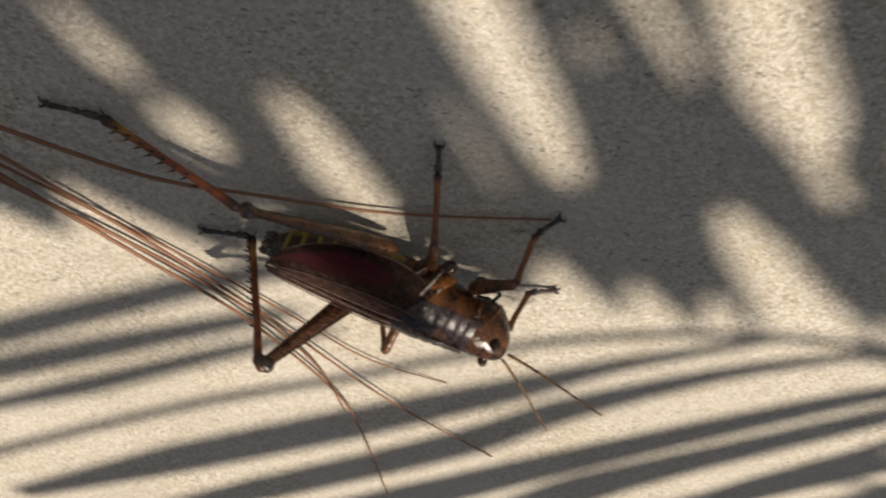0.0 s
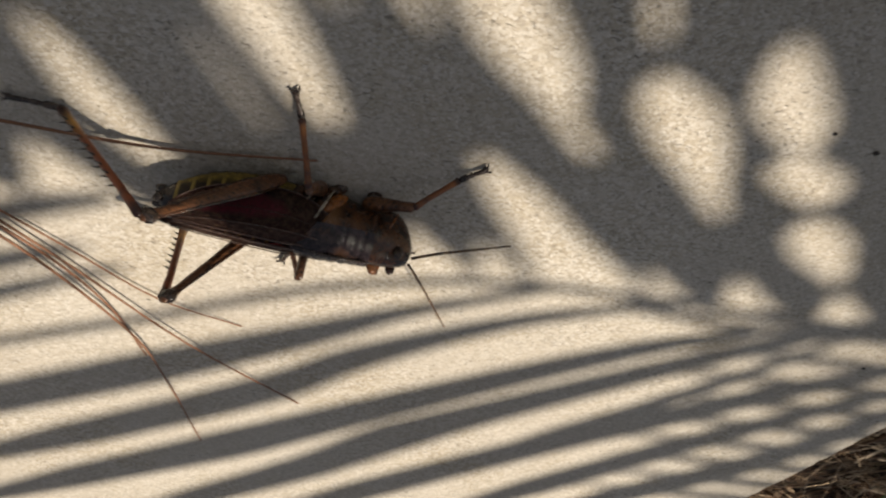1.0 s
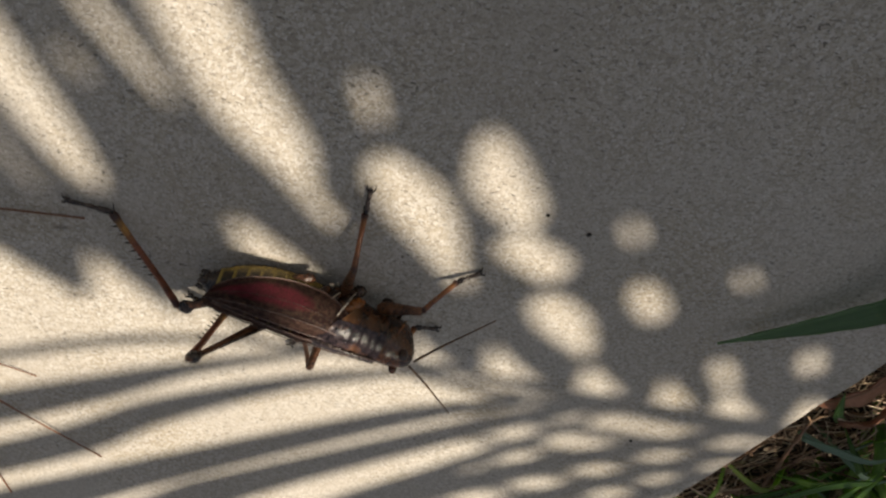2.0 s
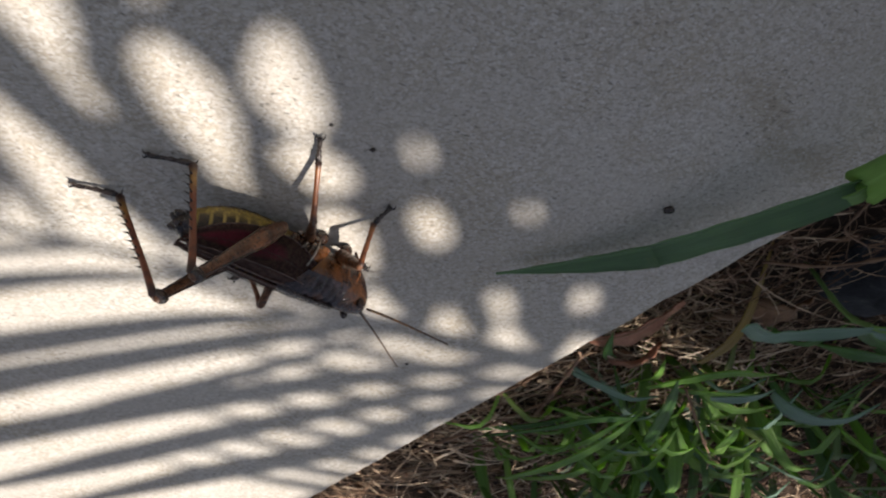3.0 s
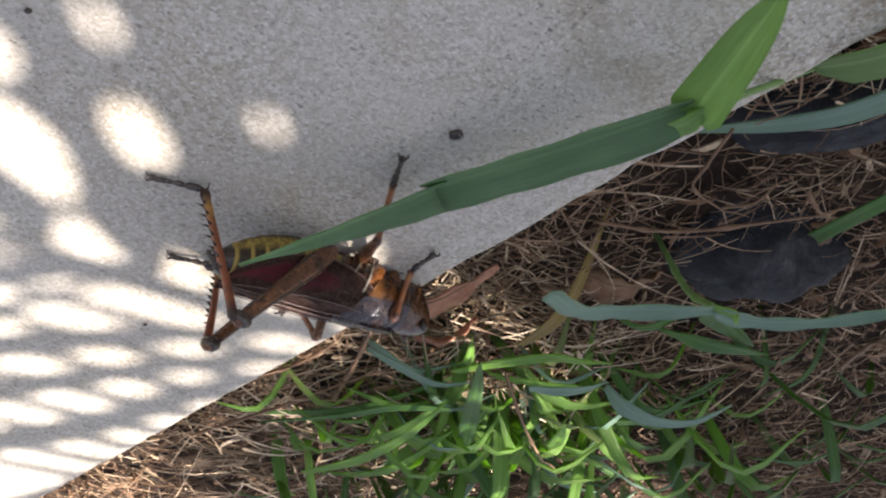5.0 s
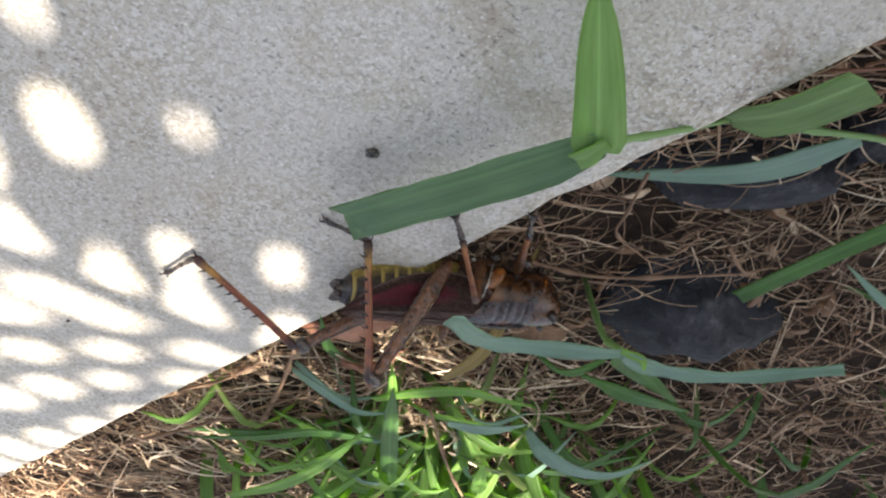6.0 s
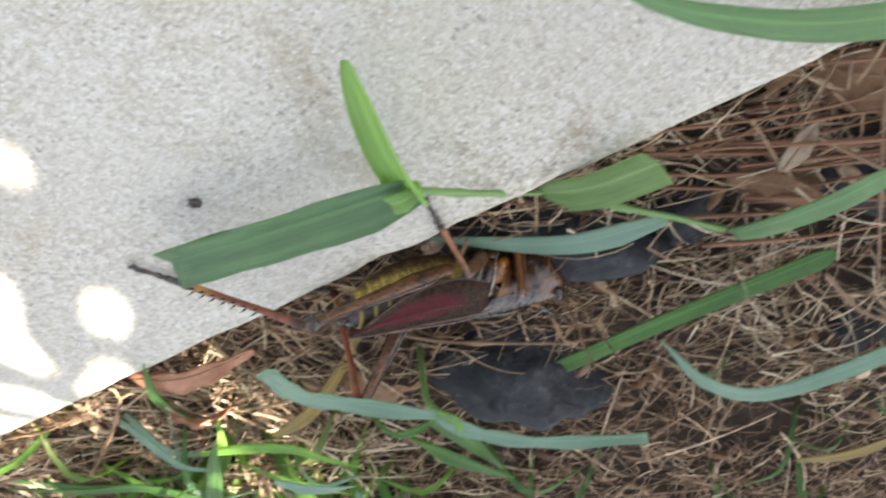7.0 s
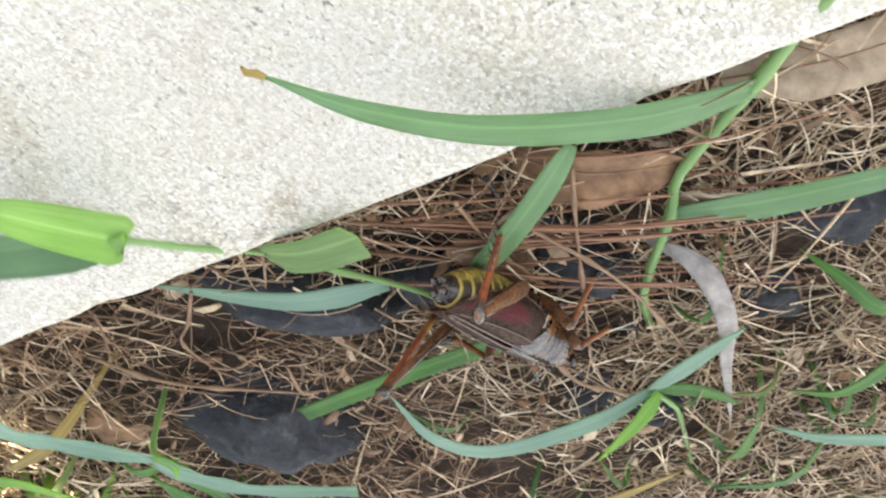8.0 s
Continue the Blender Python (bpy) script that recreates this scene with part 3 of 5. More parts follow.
def abdomen_skin():
    m = Mat("abdomen", 0.5, spec=0.4)
    xyz = m.node("SeparateXYZ")
    m.link(m.co.outputs["Generated"], xyz.inputs[0])
    along = m.ramp(xyz.outputs["X"], (0.12, 1.0), (0.26, 0.0))
    spot = m.ramp(m.noise(800, 4, 0.7), (0.48, 0.0), (0.60, 1.0))
    low = m.ramp(xyz.outputs["Z"], (0.30, 1.0), (0.48, 0.0))
    c = m.mix(along, m.mix(spot, (0.018, 0.012, 0.007), (0.050, 0.030, 0.012)), (0.30, 0.21, 0.05))
    under = m.ramp(xyz.outputs["Z"], (0.10, 1.0), (0.22, 0.0))
    field = m.mix(under, m.mix(spot, (0.17, 0.115, 0.025), (0.38, 0.27, 0.055)), m.mix(spot, (0.05, 0.026, 0.012), (0.14, 0.075, 0.025)))
    c = m.mix(low, c, field)
    m.colour(c)
    m.bump(m.noise(600, 3), 0.0002, 0.5)
    return m.m


def wing_skin():
    """A crimson oval on a brown wing with a fine net and tan edges."""
    m = Mat("tegmen", 0.55, spec=0.35)
    cells = m.voronoi(1700, "DISTANCE_TO_EDGE", stretch=(0.5, 1, 1))
    net = m.ramp(cells.outputs["Distance"], (0.02, 0.7), (0.10, 0.0))
    uv = m.node("SeparateXYZ")
    m.link(m.co.outputs["UV"], uv.inputs[0])
    mp = m.node("Mapping", Location=(-0.60, -0.40, 0.0))
    mp.vector_type = "POINT"
    m.link(m.co.outputs["UV"], mp.inputs["Vector"])
    sc = m.node("VectorMath")
    sc.operation = "MULTIPLY"
    sc.inputs[1].default_value = (2.2, 3.3, 0.0)
    m.link(mp.outputs[0], sc.inputs[0])
    ln = m.node("VectorMath")
    ln.operation = "LENGTH"
    m.link(sc.outputs[0], ln.inputs[0])
    wob = m.node("Math")
    wob.operation = "MULTIPLY_ADD"
    m.link(m.noise(220, 3), wob.inputs[0])
    wob.inputs[1].default_value = 0.35
    m.link(ln.outputs["Value"], wob.inputs[2])
    out = m.ramp(wob.outputs[0], (0.70, 0.0), (1.35, 1.0))
    core = m.mix(m.ramp(m.noise(420, 5, 0.7), (0.35, 0.0), (0.65, 1.0)), (0.060, 0.014, 0.017), (0.20, 0.034, 0.050))
    brown = m.mix(m.ramp(m.noise(900, 4, 0.7), (0.44, 0.0), (0.58, 1.0)), (0.026, 0.013, 0.011), (0.17, 0.095, 0.062))
    tan = m.mix(m.ramp(m.noise(700, 4, 0.7), (0.42, 0.0), (0.58, 1.0)), (0.055, 0.030, 0.024), (0.25, 0.150, 0.110))
    rim = m.ramp(uv.outputs["Y"], (0.0, 0.8), (0.04, 0.0), (0.70, 0.0), (0.80, 0.9), (0.87, 0.35), (0.93, 0.95))
    c = m.mix(rim, m.mix(out, core, brown), tan)
    m.colour(m.mix(net, c, (0.075, 0.035, 0.030)))
    m.bump(net, 0.0003, 0.8)
    m.thin(0.32, m.mix(net, m.mix(m.mix(rim, out, (1.0, 1.0, 1.0)), (0.95, 0.10, 0.18), (0.16, 0.07, 0.05)), (0.25, 0.03, 0.04)))
    return m.m


def femur_skin(dark, light):
    m = Mat("femur", 0.38, spec=0.5)
    xyz = m.node("SeparateXYZ")
    m.link(m.co.outputs["Object"], xyz.inputs[0])
    slant = m.node("Math")
    slant.operation = "ABSOLUTE"
    m.link(xyz.outputs["Z"], slant.inputs[0])
    add = m.node("CombineXYZ")
    total = m.node("Math")
    total.operation = "ADD"
    m.link(xyz.outputs["X"], total.inputs[0])
    m.link(slant.outputs[0], total.inputs[1])
    m.link(total.outputs[0], add.inputs[0])
    w = m.node("TexWave", Scale=230.0, Distortion=9.0, Detail=3.0)
    m.link(add.outputs[0], w.inputs["Vector"])
    c = m.mix(m.ramp(w.outputs["Fac"], (0.30, 0.4), (0.62, 0.0)), light, dark)
    c = m.mix(m.ramp(m.noise(160, 4), (0.45, 0.0), (0.7, 0.75)), c, tuple(0.5 * v for v in dark))
    spots = m.voronoi(780, stretch=(0.8, 1.0, 1.0))
    c = m.mix(m.ramp(spots.outputs["Distance"], (0.22, 0.85), (0.34, 0.0)), c, tuple(0.25 * v for v in dark))
    c = m.mix(m.ramp(m.noise(600, 4, 0.7), (0.58, 0.0), (0.70, 0.6)), c, tuple(1.9 * v for v in light))
    m.colour(c)
    m.bump(spots.outputs["Distance"], 0.0004, 0.8)
    m.bump(m.noise(900, 3), 0.00015, 0.7)
    return m.m


def ringed(name, tip, root, dark):
    """Legs that change colour along their length, with dark flecks."""
    m = Mat(name, 0.36, spec=0.55)
    xyz = m.node("SeparateXYZ")
    m.link(m.co.outputs["Generated"], xyz.inputs[0])
    c = m.ramp(xyz.outputs["X"], (0.0, dark), (0.07, dark), (0.16, root), (0.7, root), (0.86, tip), (0.95, dark))
    m.colour(m.mix(m.ramp(m.noise(420, 4), (0.5, 0.0), (0.68, 0.75)), c, dark))
    m.bump(m.noise(1200, 3), 0.0001, 0.5)
    m.thin(0.18, (0.75, 0.22, 0.05))
    return m.m


ORANGE = chitin("orange_shell", (0.12, 0.036, 0.008), (0.33, 0.105, 0.016), 170, 0.28).m
HEAD = chitin("head_shell", (0.014, 0.007, 0.005), (0.105, 0.040, 0.014), 120, 0.20).m
BROWN = chitin("brown_shell", (0.014, 0.007, 0.005), (0.085, 0.034, 0.014), 150, 0.20).m
DARK = chitin("dark_shell", (0.012, 0.009, 0.008), (0.055, 0.035, 0.025), 300, 0.28).m
EYE = chitin("eye", (0.012, 0.006, 0.004), (0.035, 0.014, 0.008), 900, 0.10).m
SEAM = chitin("pale_seam", (0.10, 0.075, 0.05), (0.42, 0.36, 0.28), 500, 0.3).m
PRONOTUM = pronotum_skin()
LOBE = lobe_skin()
ABDOMEN = abdomen_skin()
WING = wing_skin()
FEMUR = femur_skin((0.024, 0.011, 0.007), (0.155, 0.062, 0.025))
TIBIA = ringed("hind_tibia", (0.40, 0.21, 0.045), (0.20, 0.060, 0.024), (0.02, 0.012, 0.010))
SHIN = ringed("shin", (0.33, 0.125, 0.034), (0.21, 0.074, 0.024), (0.022, 0.013, 0.010))
VEIN = chitin("wing_vein", (0.045, 0.022, 0.018), (0.14, 0.075, 0.055), 300, 0.42).m
ANTENNA = chitin("antenna", (0.03, 0.016, 0.010), (0.20, 0.10, 0.035), 500, 0.4).m

HIPS = {"hind": (-0.0045, 0.0088, -0.0098), "mid": (0.0055, 0.0060, -0.0118), "fore": (0.0168, 0.0045, -0.0118)}
BONES = {"hind": (0.0398, 0.0350, 0.0116), "mid": (0.0175, 0.0165, 0.0070), "fore": (0.0145, 0.0135, 0.0068)}


def build_body():
    hopper = thing("grasshopper", "large brown and orange lubber grasshopper with crimson wings", "grasshopper")
    # abdomen: nine rings, each overlapping the next
    for k in range(9):
        x0, x1 = -0.0325 + 0.0034 * k, -0.0325 + 0.0034 * (k + 1) + 0.0008

        def ring(x):
            u = (x + 0.0335) / 0.031
            r = 0.0079 * min(1.0, max(0.06, 1 - max(0.0, 1 - u) ** 2.6)) ** 0.62
            return r, -0.0010 - 0.0040 * u

        bm = bmesh.new()
        rows = []
        for i in range(5):
            x = x0 + (x1 - x0) * i / 4
            r, z = ring(x)
            lip = 1.0 + 0.035 * (1 - i / 4)
            u = (x + 0.0335) / 0.031
            rows.append((x, z, r * lip, r * 0.92 * lip, r * (1.06 + 0.26 * math.sin(math.pi * u)) * lip))
        loft(bm, rows, 22)
        part("abdomen_segment", bm, ABDOMEN if k > 0 else DARK, hopper, "yellow and black banded ring of the abdomen" if k > 0 else "dark blunt end of the abdomen")
    bm = bmesh.new()
    for s in (-1, 1):
        tube(bm, [(-0.0315, s * 0.0012, -0.0005), (-0.0330, s * 0.0013, 0.0000), (-0.0338, s * 0.0011, 0.0004)], [0.0013, 0.0011, 0.0004], 6)
        tube(bm, [(-0.0315, s * 0.0010, -0.0030), (-0.0330, s * 0.0011, -0.0032), (-0.0338, s * 0.0010, -0.0036)], [0.0013, 0.0010, 0.0004], 6)
    part("ovipositor", bm, DARK, hopper, "dark tail prongs")
    # thorax: dark wall with raised plates and pale seams
    bm = bmesh.new()
    loft(bm, [(-0.008, -0.0048, 0.0064, 0.0066, 0.0072), (-0.004, -0.0048, 0.0070, 0.0070, 0.0084), (0.003, -0.0048, 0.0073, 0.0073, 0.0092), (0.012, -0.0048, 0.0068, 0.0073, 0.0088), (0.0185, -0.0048, 0.0055, 0.0066, 0.0076)], 24, 0.85)
    part("thorax", bm, BROWN, hopper)
    for s in (-1, 1):
        for x, z, lean, w, h, skin in ((-0.0010, -0.0066, 0.0018, 0.0016, 0.0042, BROWN), (0.0022, -0.0062, 0.0018, 0.0017, 0.0046, BROWN), (0.0055, -0.0060, 0.0020, 0.0015, 0.0044, HEAD), (0.0092, -0.0074, 0.0016, 0.0021, 0.0034, ORANGE), (0.0045, -0.0114, 0.0006, 0.0021, 0.0020, HEAD), (0.0086, -0.0122, 0.0004, 0.0019, 0.0016, HEAD)):
            bm = bmesh.new()
            loft(bm, [(-1.0, 0, 0.25, 0.25, 0.25), (-0.8, 0, 0.75, 0.8, 0.8), (-0.3, 0, 1, 1, 1), (0.3, 0, 1, 1, 1), (0.8, 0, 0.75, 0.8, 0.8), (1, 0, 0.25, 0.25, 0.25)], 14, 0.8)
            for v in bm.verts:
                q = v.co.copy()
                round_in = 0.0016 * max(0.0, (-0.0095 - (z + q.z * h)) / 0.004)
                v.co = (x + q.x * w + q.z * -lean, s * (0.0070 + 0.0010 * q.y * s - round_in), z + q.z * h)
            part("side_plate", bm, skin, hopper, "orange plate on the thorax" if skin is ORANGE else "dark brown plate on the thorax")
        for x, z0, z1, r in ((0.0030, -0.0040, -0.0100, 0.00020), (0.0070, -0.0012, -0.0116, 0.00030)):
            bm = bmesh.new()
            tube(bm, [(x - 0.0022, s * 0.0076, z0), (x - 0.0006, s * 0.0083, 0.6 * z0 + 0.4 * z1), (x + 0.0004, s * 0.0082, 0.3 * z0 + 0.7 * z1), (x + 0.0016, s * 0.0072, z1)], [r, 1.3 * r, 1.1 * r, 0.6 * r], 6)
            part("seam", bm, SEAM, hopper, "pale shiny seam between thorax plates")
        for k in range(2):
            bm = bmesh.new()
            ball(bm, (0.0010 + 0.0017 * k, s * 0.0080, -0.0104 - 0.0011 * k), (0.0009 - 0.0003 * k, 0.0004, 0.0006), rough=0.4)
            part("seam", bm, SEAM, hopper, "pale shiny membrane at the leg's root")
        for x, z in ((0.0050, -0.0030), (0.0094, -0.0128), (0.0184, -0.0124)):
            bm = bmesh.new()
            ball(bm, (x + 0.0006, s * 0.0055, z - 0.0012 if z < -0.01 else -0.0108), (0.0021, 0.0016, 0.0020), rough=0.1)
            part("coxa", bm, HEAD, hopper)
    # saddle: a ridged dark back plate and a side lobe on each flank
    def saddle(x, a, s, lift=0.0):
        groove = 1 - sum(d * math.exp(-(((x - g) / w) ** 2)) for g, w, d in ((0.0102, 0.0007, 0.030), (0.0131, 0.0004, 0.05), (0.0158, 0.0006, 0.035), (0.0182, 0.0003, 0.05)))
        taper = 0.94 + 0.06 * math.sin(math.pi * min(1.0, max(0.0, x / 0.013)))
        r = taper * groove * (1 - 0.10 * max(0.0, x - 0.013) / 0.008)
        return Vector((x, s * ((0.0080 + lift) * r * math.cos(a)), -0.0046 + (0.0079 + lift if a > 0 else 0.0082 + lift) * r * math.sin(a)))

    def sheet(bm, x_at, low_at, high_at, s, nx=26, na=9, lift=0.0):
        grid = [[bm.verts.new(saddle(x_at(i / nx, j / na), radians(low_at(i / nx) + (high_at(i / nx) - low_at(i / nx)) * j / na), s, lift)) for j in range(na + 1)] for i in range(nx + 1)]
        for i in range(nx):
            for j in range(na):
                bm.faces.new((grid[i][j], grid[i + 1][j], grid[i + 1][j + 1], grid[i][j + 1]))
        bmesh.ops.solidify(bm, geom=bm.faces[:], thickness=0.0004)

    bm = bmesh.new()
    for s in (-1, 1):
        sheet(bm, lambda u, v: 0.0006 + 0.0200 * u + 0.005 * (1 - u) ** 2 * (1 - v), lambda u: 30 - 6 * u, lambda u: 90, s, 40, 9, 0.0005)
    bmesh.ops.remove_doubles(bm, verts=bm.verts[:], dist=0.00002)
    part("pronotum", bm, PRONOTUM, hopper, "dark purplish grey ridged saddle on the back")
    for s in (-1, 1):
        bm = bmesh.new()
        sheet(bm, lambda u, v: 0.0118 - 0.0056 * v + (0.0084 + 0.0056 * v) * u, lambda u: -38 + 4 * u, lambda u: 33, s, 16, 10, 0.0003)
        part("side_lobe", bm, LOBE, hopper, "orange-brown side of the saddle")
    bm = bmesh.new()
    tube(bm, [(0.0008, 0, 0.0035), (0.006, 0, 0.0038), (0.012, 0, 0.0039), (0.0200, 0, 0.0031)], [0.0003, 0.0005, 0.0005, 0.0003], 6)
    part("dorsal_keel", bm, DARK, hopper)
    # head
    bm = bmesh.new()
    loft(bm, [(0.0180, -0.0052, 0.0050, 0.0074, 0.0066), (0.0208, -0.0053, 0.0054, 0.0077, 0.0074), (0.0238, -0.0054, 0.0054, 0.0077, 0.0080), (0.0268, -0.0054, 0.0049, 0.0074, 0.0081), (0.0290, -0.0054, 0.0041, 0.0068, 0.0076), (0.0304, -0.0052, 0.0030, 0.0058, 0.0064), (0.0312, -0.0050, 0.0015, 0.0036, 0.0044)], 24, 0.9)
    for v in bm.verts:
        v.co.x -= 0.16 * max(0.0, -0.004 - v.co.z) * (v.co.x - 0.018) / 0.008
    part("head", bm, HEAD, hopper, "dark orange-brown head with a blunt face")
    for s in (-1, 1):
        bm = bmesh.new()
        ball(bm, (0.0272, s * 0.0040, 0.0004), (0.0013, 0.0010, 0.0019), detail=3)
        part("eye", bm, EYE, hopper, "dark shiny eye")
        bm = bmesh.new()
        tube(bm, [(0.0236, s * 0.0051, -0.0040), (0.0248, s * 0.0052, -0.0076), (0.0258, s * 0.0044, -0.0110)], [0.0002, 0.0004, 0.0003], 6)
        part("cheek_ridge", bm, ORANGE, hopper, "orange ridge down the cheek")
        bm = bmesh.new()
        tube(bm, [(0.0236, s * 0.0024, -0.0120), (0.0248, s * 0.0036, -0.0142), (0.0232, s * 0.0044, -0.0156)], [0.0007, 0.0006, 0.0004], 6)
        part("palp", bm, HEAD, hopper)
    bm = bmesh.new()
    loft(bm, [(0.0195, -0.0118, 0.0026, 0.002, 0.0012), (0.0225, -0.0124, 0.0032, 0.002, 0.0014), (0.0260, -0.0112, 0.0024, 0.002, 0.0010)], 14)
    part("mouth", bm, DARK, hopper)
    # folded wings, wrapped round the abdomen from the back down to the flank
    def wing_point(u, v, s, lift=0.0):
        wide = math.sin(math.pi * min(1.0, (0.06 + 0.94 * u) ** 0.80)) ** 0.42 if u < 1 else 0.0
        top = 84 + 4 * u
        a = radians(top - 104 * wide * (1 - v))
        r = 0.0086 - 0.0010 * max(0.0, 1 - 4 * u) - 0.0014 * u * u + lift + 0.0003 * math.sin(11 * v)
        return Vector((0.0086 - 0.0396 * u, s * r * math.cos(a), -0.0048 + 0.0018 * u + r * 1.0 * math.sin(a)))

    for s in (-1, 1):
        bm = bmesh.new()
        uv = bm.loops.layers.uv.verify()
        nu, nv = 28, 12
        grid = [[bm.verts.new(wing_point(i / nu, j / nv, s)) for j in range(nv + 1)] for i in range(nu + 1)]
        for i in range(nu):
            for j in range(nv):
                f = bm.faces.new((grid[i][j], grid[i + 1][j], grid[i + 1][j + 1], grid[i][j + 1]))
                for loop, (a, b) in zip(f.loops, ((i, j), (i + 1, j), (i + 1, j + 1), (i, j + 1))):
                    loop[uv].uv = (a / nu, b / nv)
        bmesh.ops.solidify(bm, geom=bm.faces[:], thickness=0.00025)
        wing = part("wing", bm, WING, hopper, "dull crimson folded wing with tan veins and edge")
        for v0, v1, r in ((0.02, 0.04, 0.00015), (0.48, 0.44, 0.00006), (0.70, 0.74, 0.00016), (0.97, 0.97, 0.00026)):
            bm = bmesh.new()
            tube(bm, [wing_point(i / 28, v0 + (v1 - v0) * i / 28, s, 0.0003) for i in range(27)], [r] * 27, 5)
            part("vein", bm, VEIN, wing, "raised tan vein")
    return hopper


def build_leg(hopper, kind):
    """Thigh, shin and foot, each lying along its own x axis; returns them."""
    a, b, c = BONES[kind]
    bm = bmesh.new()
    if kind == "hind":
        us = [0, 0.04, 0.12, 0.25, 0.42, 0.6, 0.76, 0.88, 0.94, 0.98, 1.02]
        rs = [0.0011, 0.0017, 0.0022, 0.00235, 0.0021, 0.0016, 0.0012, 0.0012, 0.0018, 0.0019, 0.0010]
    else:
        us = [0, 0.06, 0.2, 0.5, 0.8, 0.92, 1.0, 1.05]
        rs = [0.0013, 0.0019, 0.0021, 0.0018, 0.0014, 0.0014, 0.0014, 0.0006]
    tube(bm, [(u * a, 0, 0) for u in us], rs, 12, 0.6 if kind == "hind" else 0.8)
    thigh = part("femur", bm, FEMUR, hopper, "brown thigh with dark chevrons" if kind == "hind" else "")
    if kind == "hind":
        for z in (-1, 1):
            bm = bmesh.new()
            tube(bm, [(0.08 * a, 0, z * 0.0018), (0.25 * a, 0, z * 0.00235), (0.6 * a, 0, z * 0.0016), (0.9 * a, 0, z * 0.0012)], [0.0003, 0.0005, 0.0004, 0.0003], 5)
            part("ridge", bm, BROWN, thigh)
        bm = bmesh.new()
        ball(bm, (0.965 * a, 0, 0), (0.0021, 0.0016, 0.0024), rough=0.15)
        part("knee", bm, DARK, thigh, "black shiny knee")
    bm = bmesh.new()
    r = 0.0010 if kind == "hind" else 0.0008
    tube(bm, [(u * b, 0, k * r) for u, k in ((0, 0), (0.04, 0.5), (0.1, 0.3), (0.3, 0), (0.6, 0), (0.9, 0), (0.97, 0), (1, 0))], [0.7 * r, 1.2 * r, 1.1 * r, 0.95 * r, 0.9 * r, 1.0 * r, 1.3 * r, 0.9 * r], 10)
    shin = part("tibia", bm, TIBIA if kind == "hind" else SHIN, hopper, "orange-red shin with black spines" if kind == "hind" else "")
    if kind == "hind":
        bm = bmesh.new()
        tube(bm, [(0, 0, 0), (0.0005, 0, 0.0008), (0.0011, 0, 0.0016)], [0.00032, 0.0002, 0.00004], 5)
        first = part("spine", bm, DARK, shin)
        first.matrix_basis = pose(0.3 * b, 0.0005, 0.0007, -25, 0, 0)
        for s in (-1, 1):
            for k in range(8):
                if s == -1 or k:
                    o = first.copy()
                    scene.collection.objects.link(o)
                    o.parent = shin
                    o.matrix_basis = pose((0.3 + 0.083 * k) * b, -s * 0.0005, 0.0007, s * 25, 0, 0)
        bm = bmesh.new()
        for s in (-1, 1):
            tube(bm, [(0.99 * b, s * 0.0005, -0.0003), (1.05 * b, s * 0.0013, -0.0012)], [0.0003, 0.00005], 5)
        part("spur", bm, DARK, shin)
    bm = bmesh.new()
    tube(bm, [(u * c, 0, z) for u, z in ((0, 0.0002), (0.12, 0), (0.3, 0.0), (0.36, 0.0001), (0.5, 0), (0.58, 0.0001), (0.7, 0.0001), (0.9, 0.0003), (1.0, 0.0004))], [0.0006, 0.0009, 0.0009, 0.0005, 0.0008, 0.0005, 0.0006, 0.0007, 0.0005], 8)
    foot = part("tarsus", bm, DARK, hopper, "dark jointed foot")
    bm = bmesh.new()
    ball(bm, (c, 0, 0), (0.0010, 0.0009, 0.0007))
    for s in (-1, 1):
        tube(bm, [(c, s * 0.0004, 0.0003), (c + 0.0011, s * 0.0011, 0.0005), (c + 0.0017, s * 0.0012, -0.0005)], [0.0004, 0.00028, 0.00005], 5)
    part("claw", bm, DARK, foot)
    return thigh, shin, foot


def build_antenna(hopper):
    bm = bmesh.new()
    n = 22
    pts, rad = [], []
    for k in range(n + 1):
        u = k / n
        for d, r in ((-0.0001, 1.12), (0.0001, 0.92)):
            pts.append((0.0265 * u + d, 0, 0.0024 * math.sin(1.6 * u) * u))
            rad.append((0.00042 - 0.00022 * u) * r)
    tube(bm, pts, rad, 6)
    return part("antenna", bm, ANTENNA, hopper, "thin ringed antenna")


def aim(a, b, up=(0, 0, 1)):
    """A pose at a whose x axis points to b and whose z leans to up."""
    x = (Vector(b) - Vector(a)).normalized()
    y = Vector(up).cross(x).normalized()
    z = x.cross(y)
    m = Matrix((x, y, z)).transposed().to_4x4()
    m.translation = Vector(a)
    return m


def joint(hip, ankle, a, b, hint):
    """The knee of a two-bone leg, as near the hint as the lengths allow."""
    d = ankle - hip
    far = min(d.length, (a + b) * 0.999)
    way = d.normalized()
    x = (a * a - b * b + far * far) / (2 * far)
    h = math.sqrt(max(0.0, a * a - x * x))
    side = hint - hip
    side -= way * side.dot(way)
    return hip + way * x + side.normalized() * h


hopper = build_body()
LEGS = {(side, kind): build_leg(hopper, kind) for side in ("left", "right") for kind in ("hind", "mid", "fore")}
ANTENNAE = {side: build_antenna(hopper) for side in ("left", "right")}


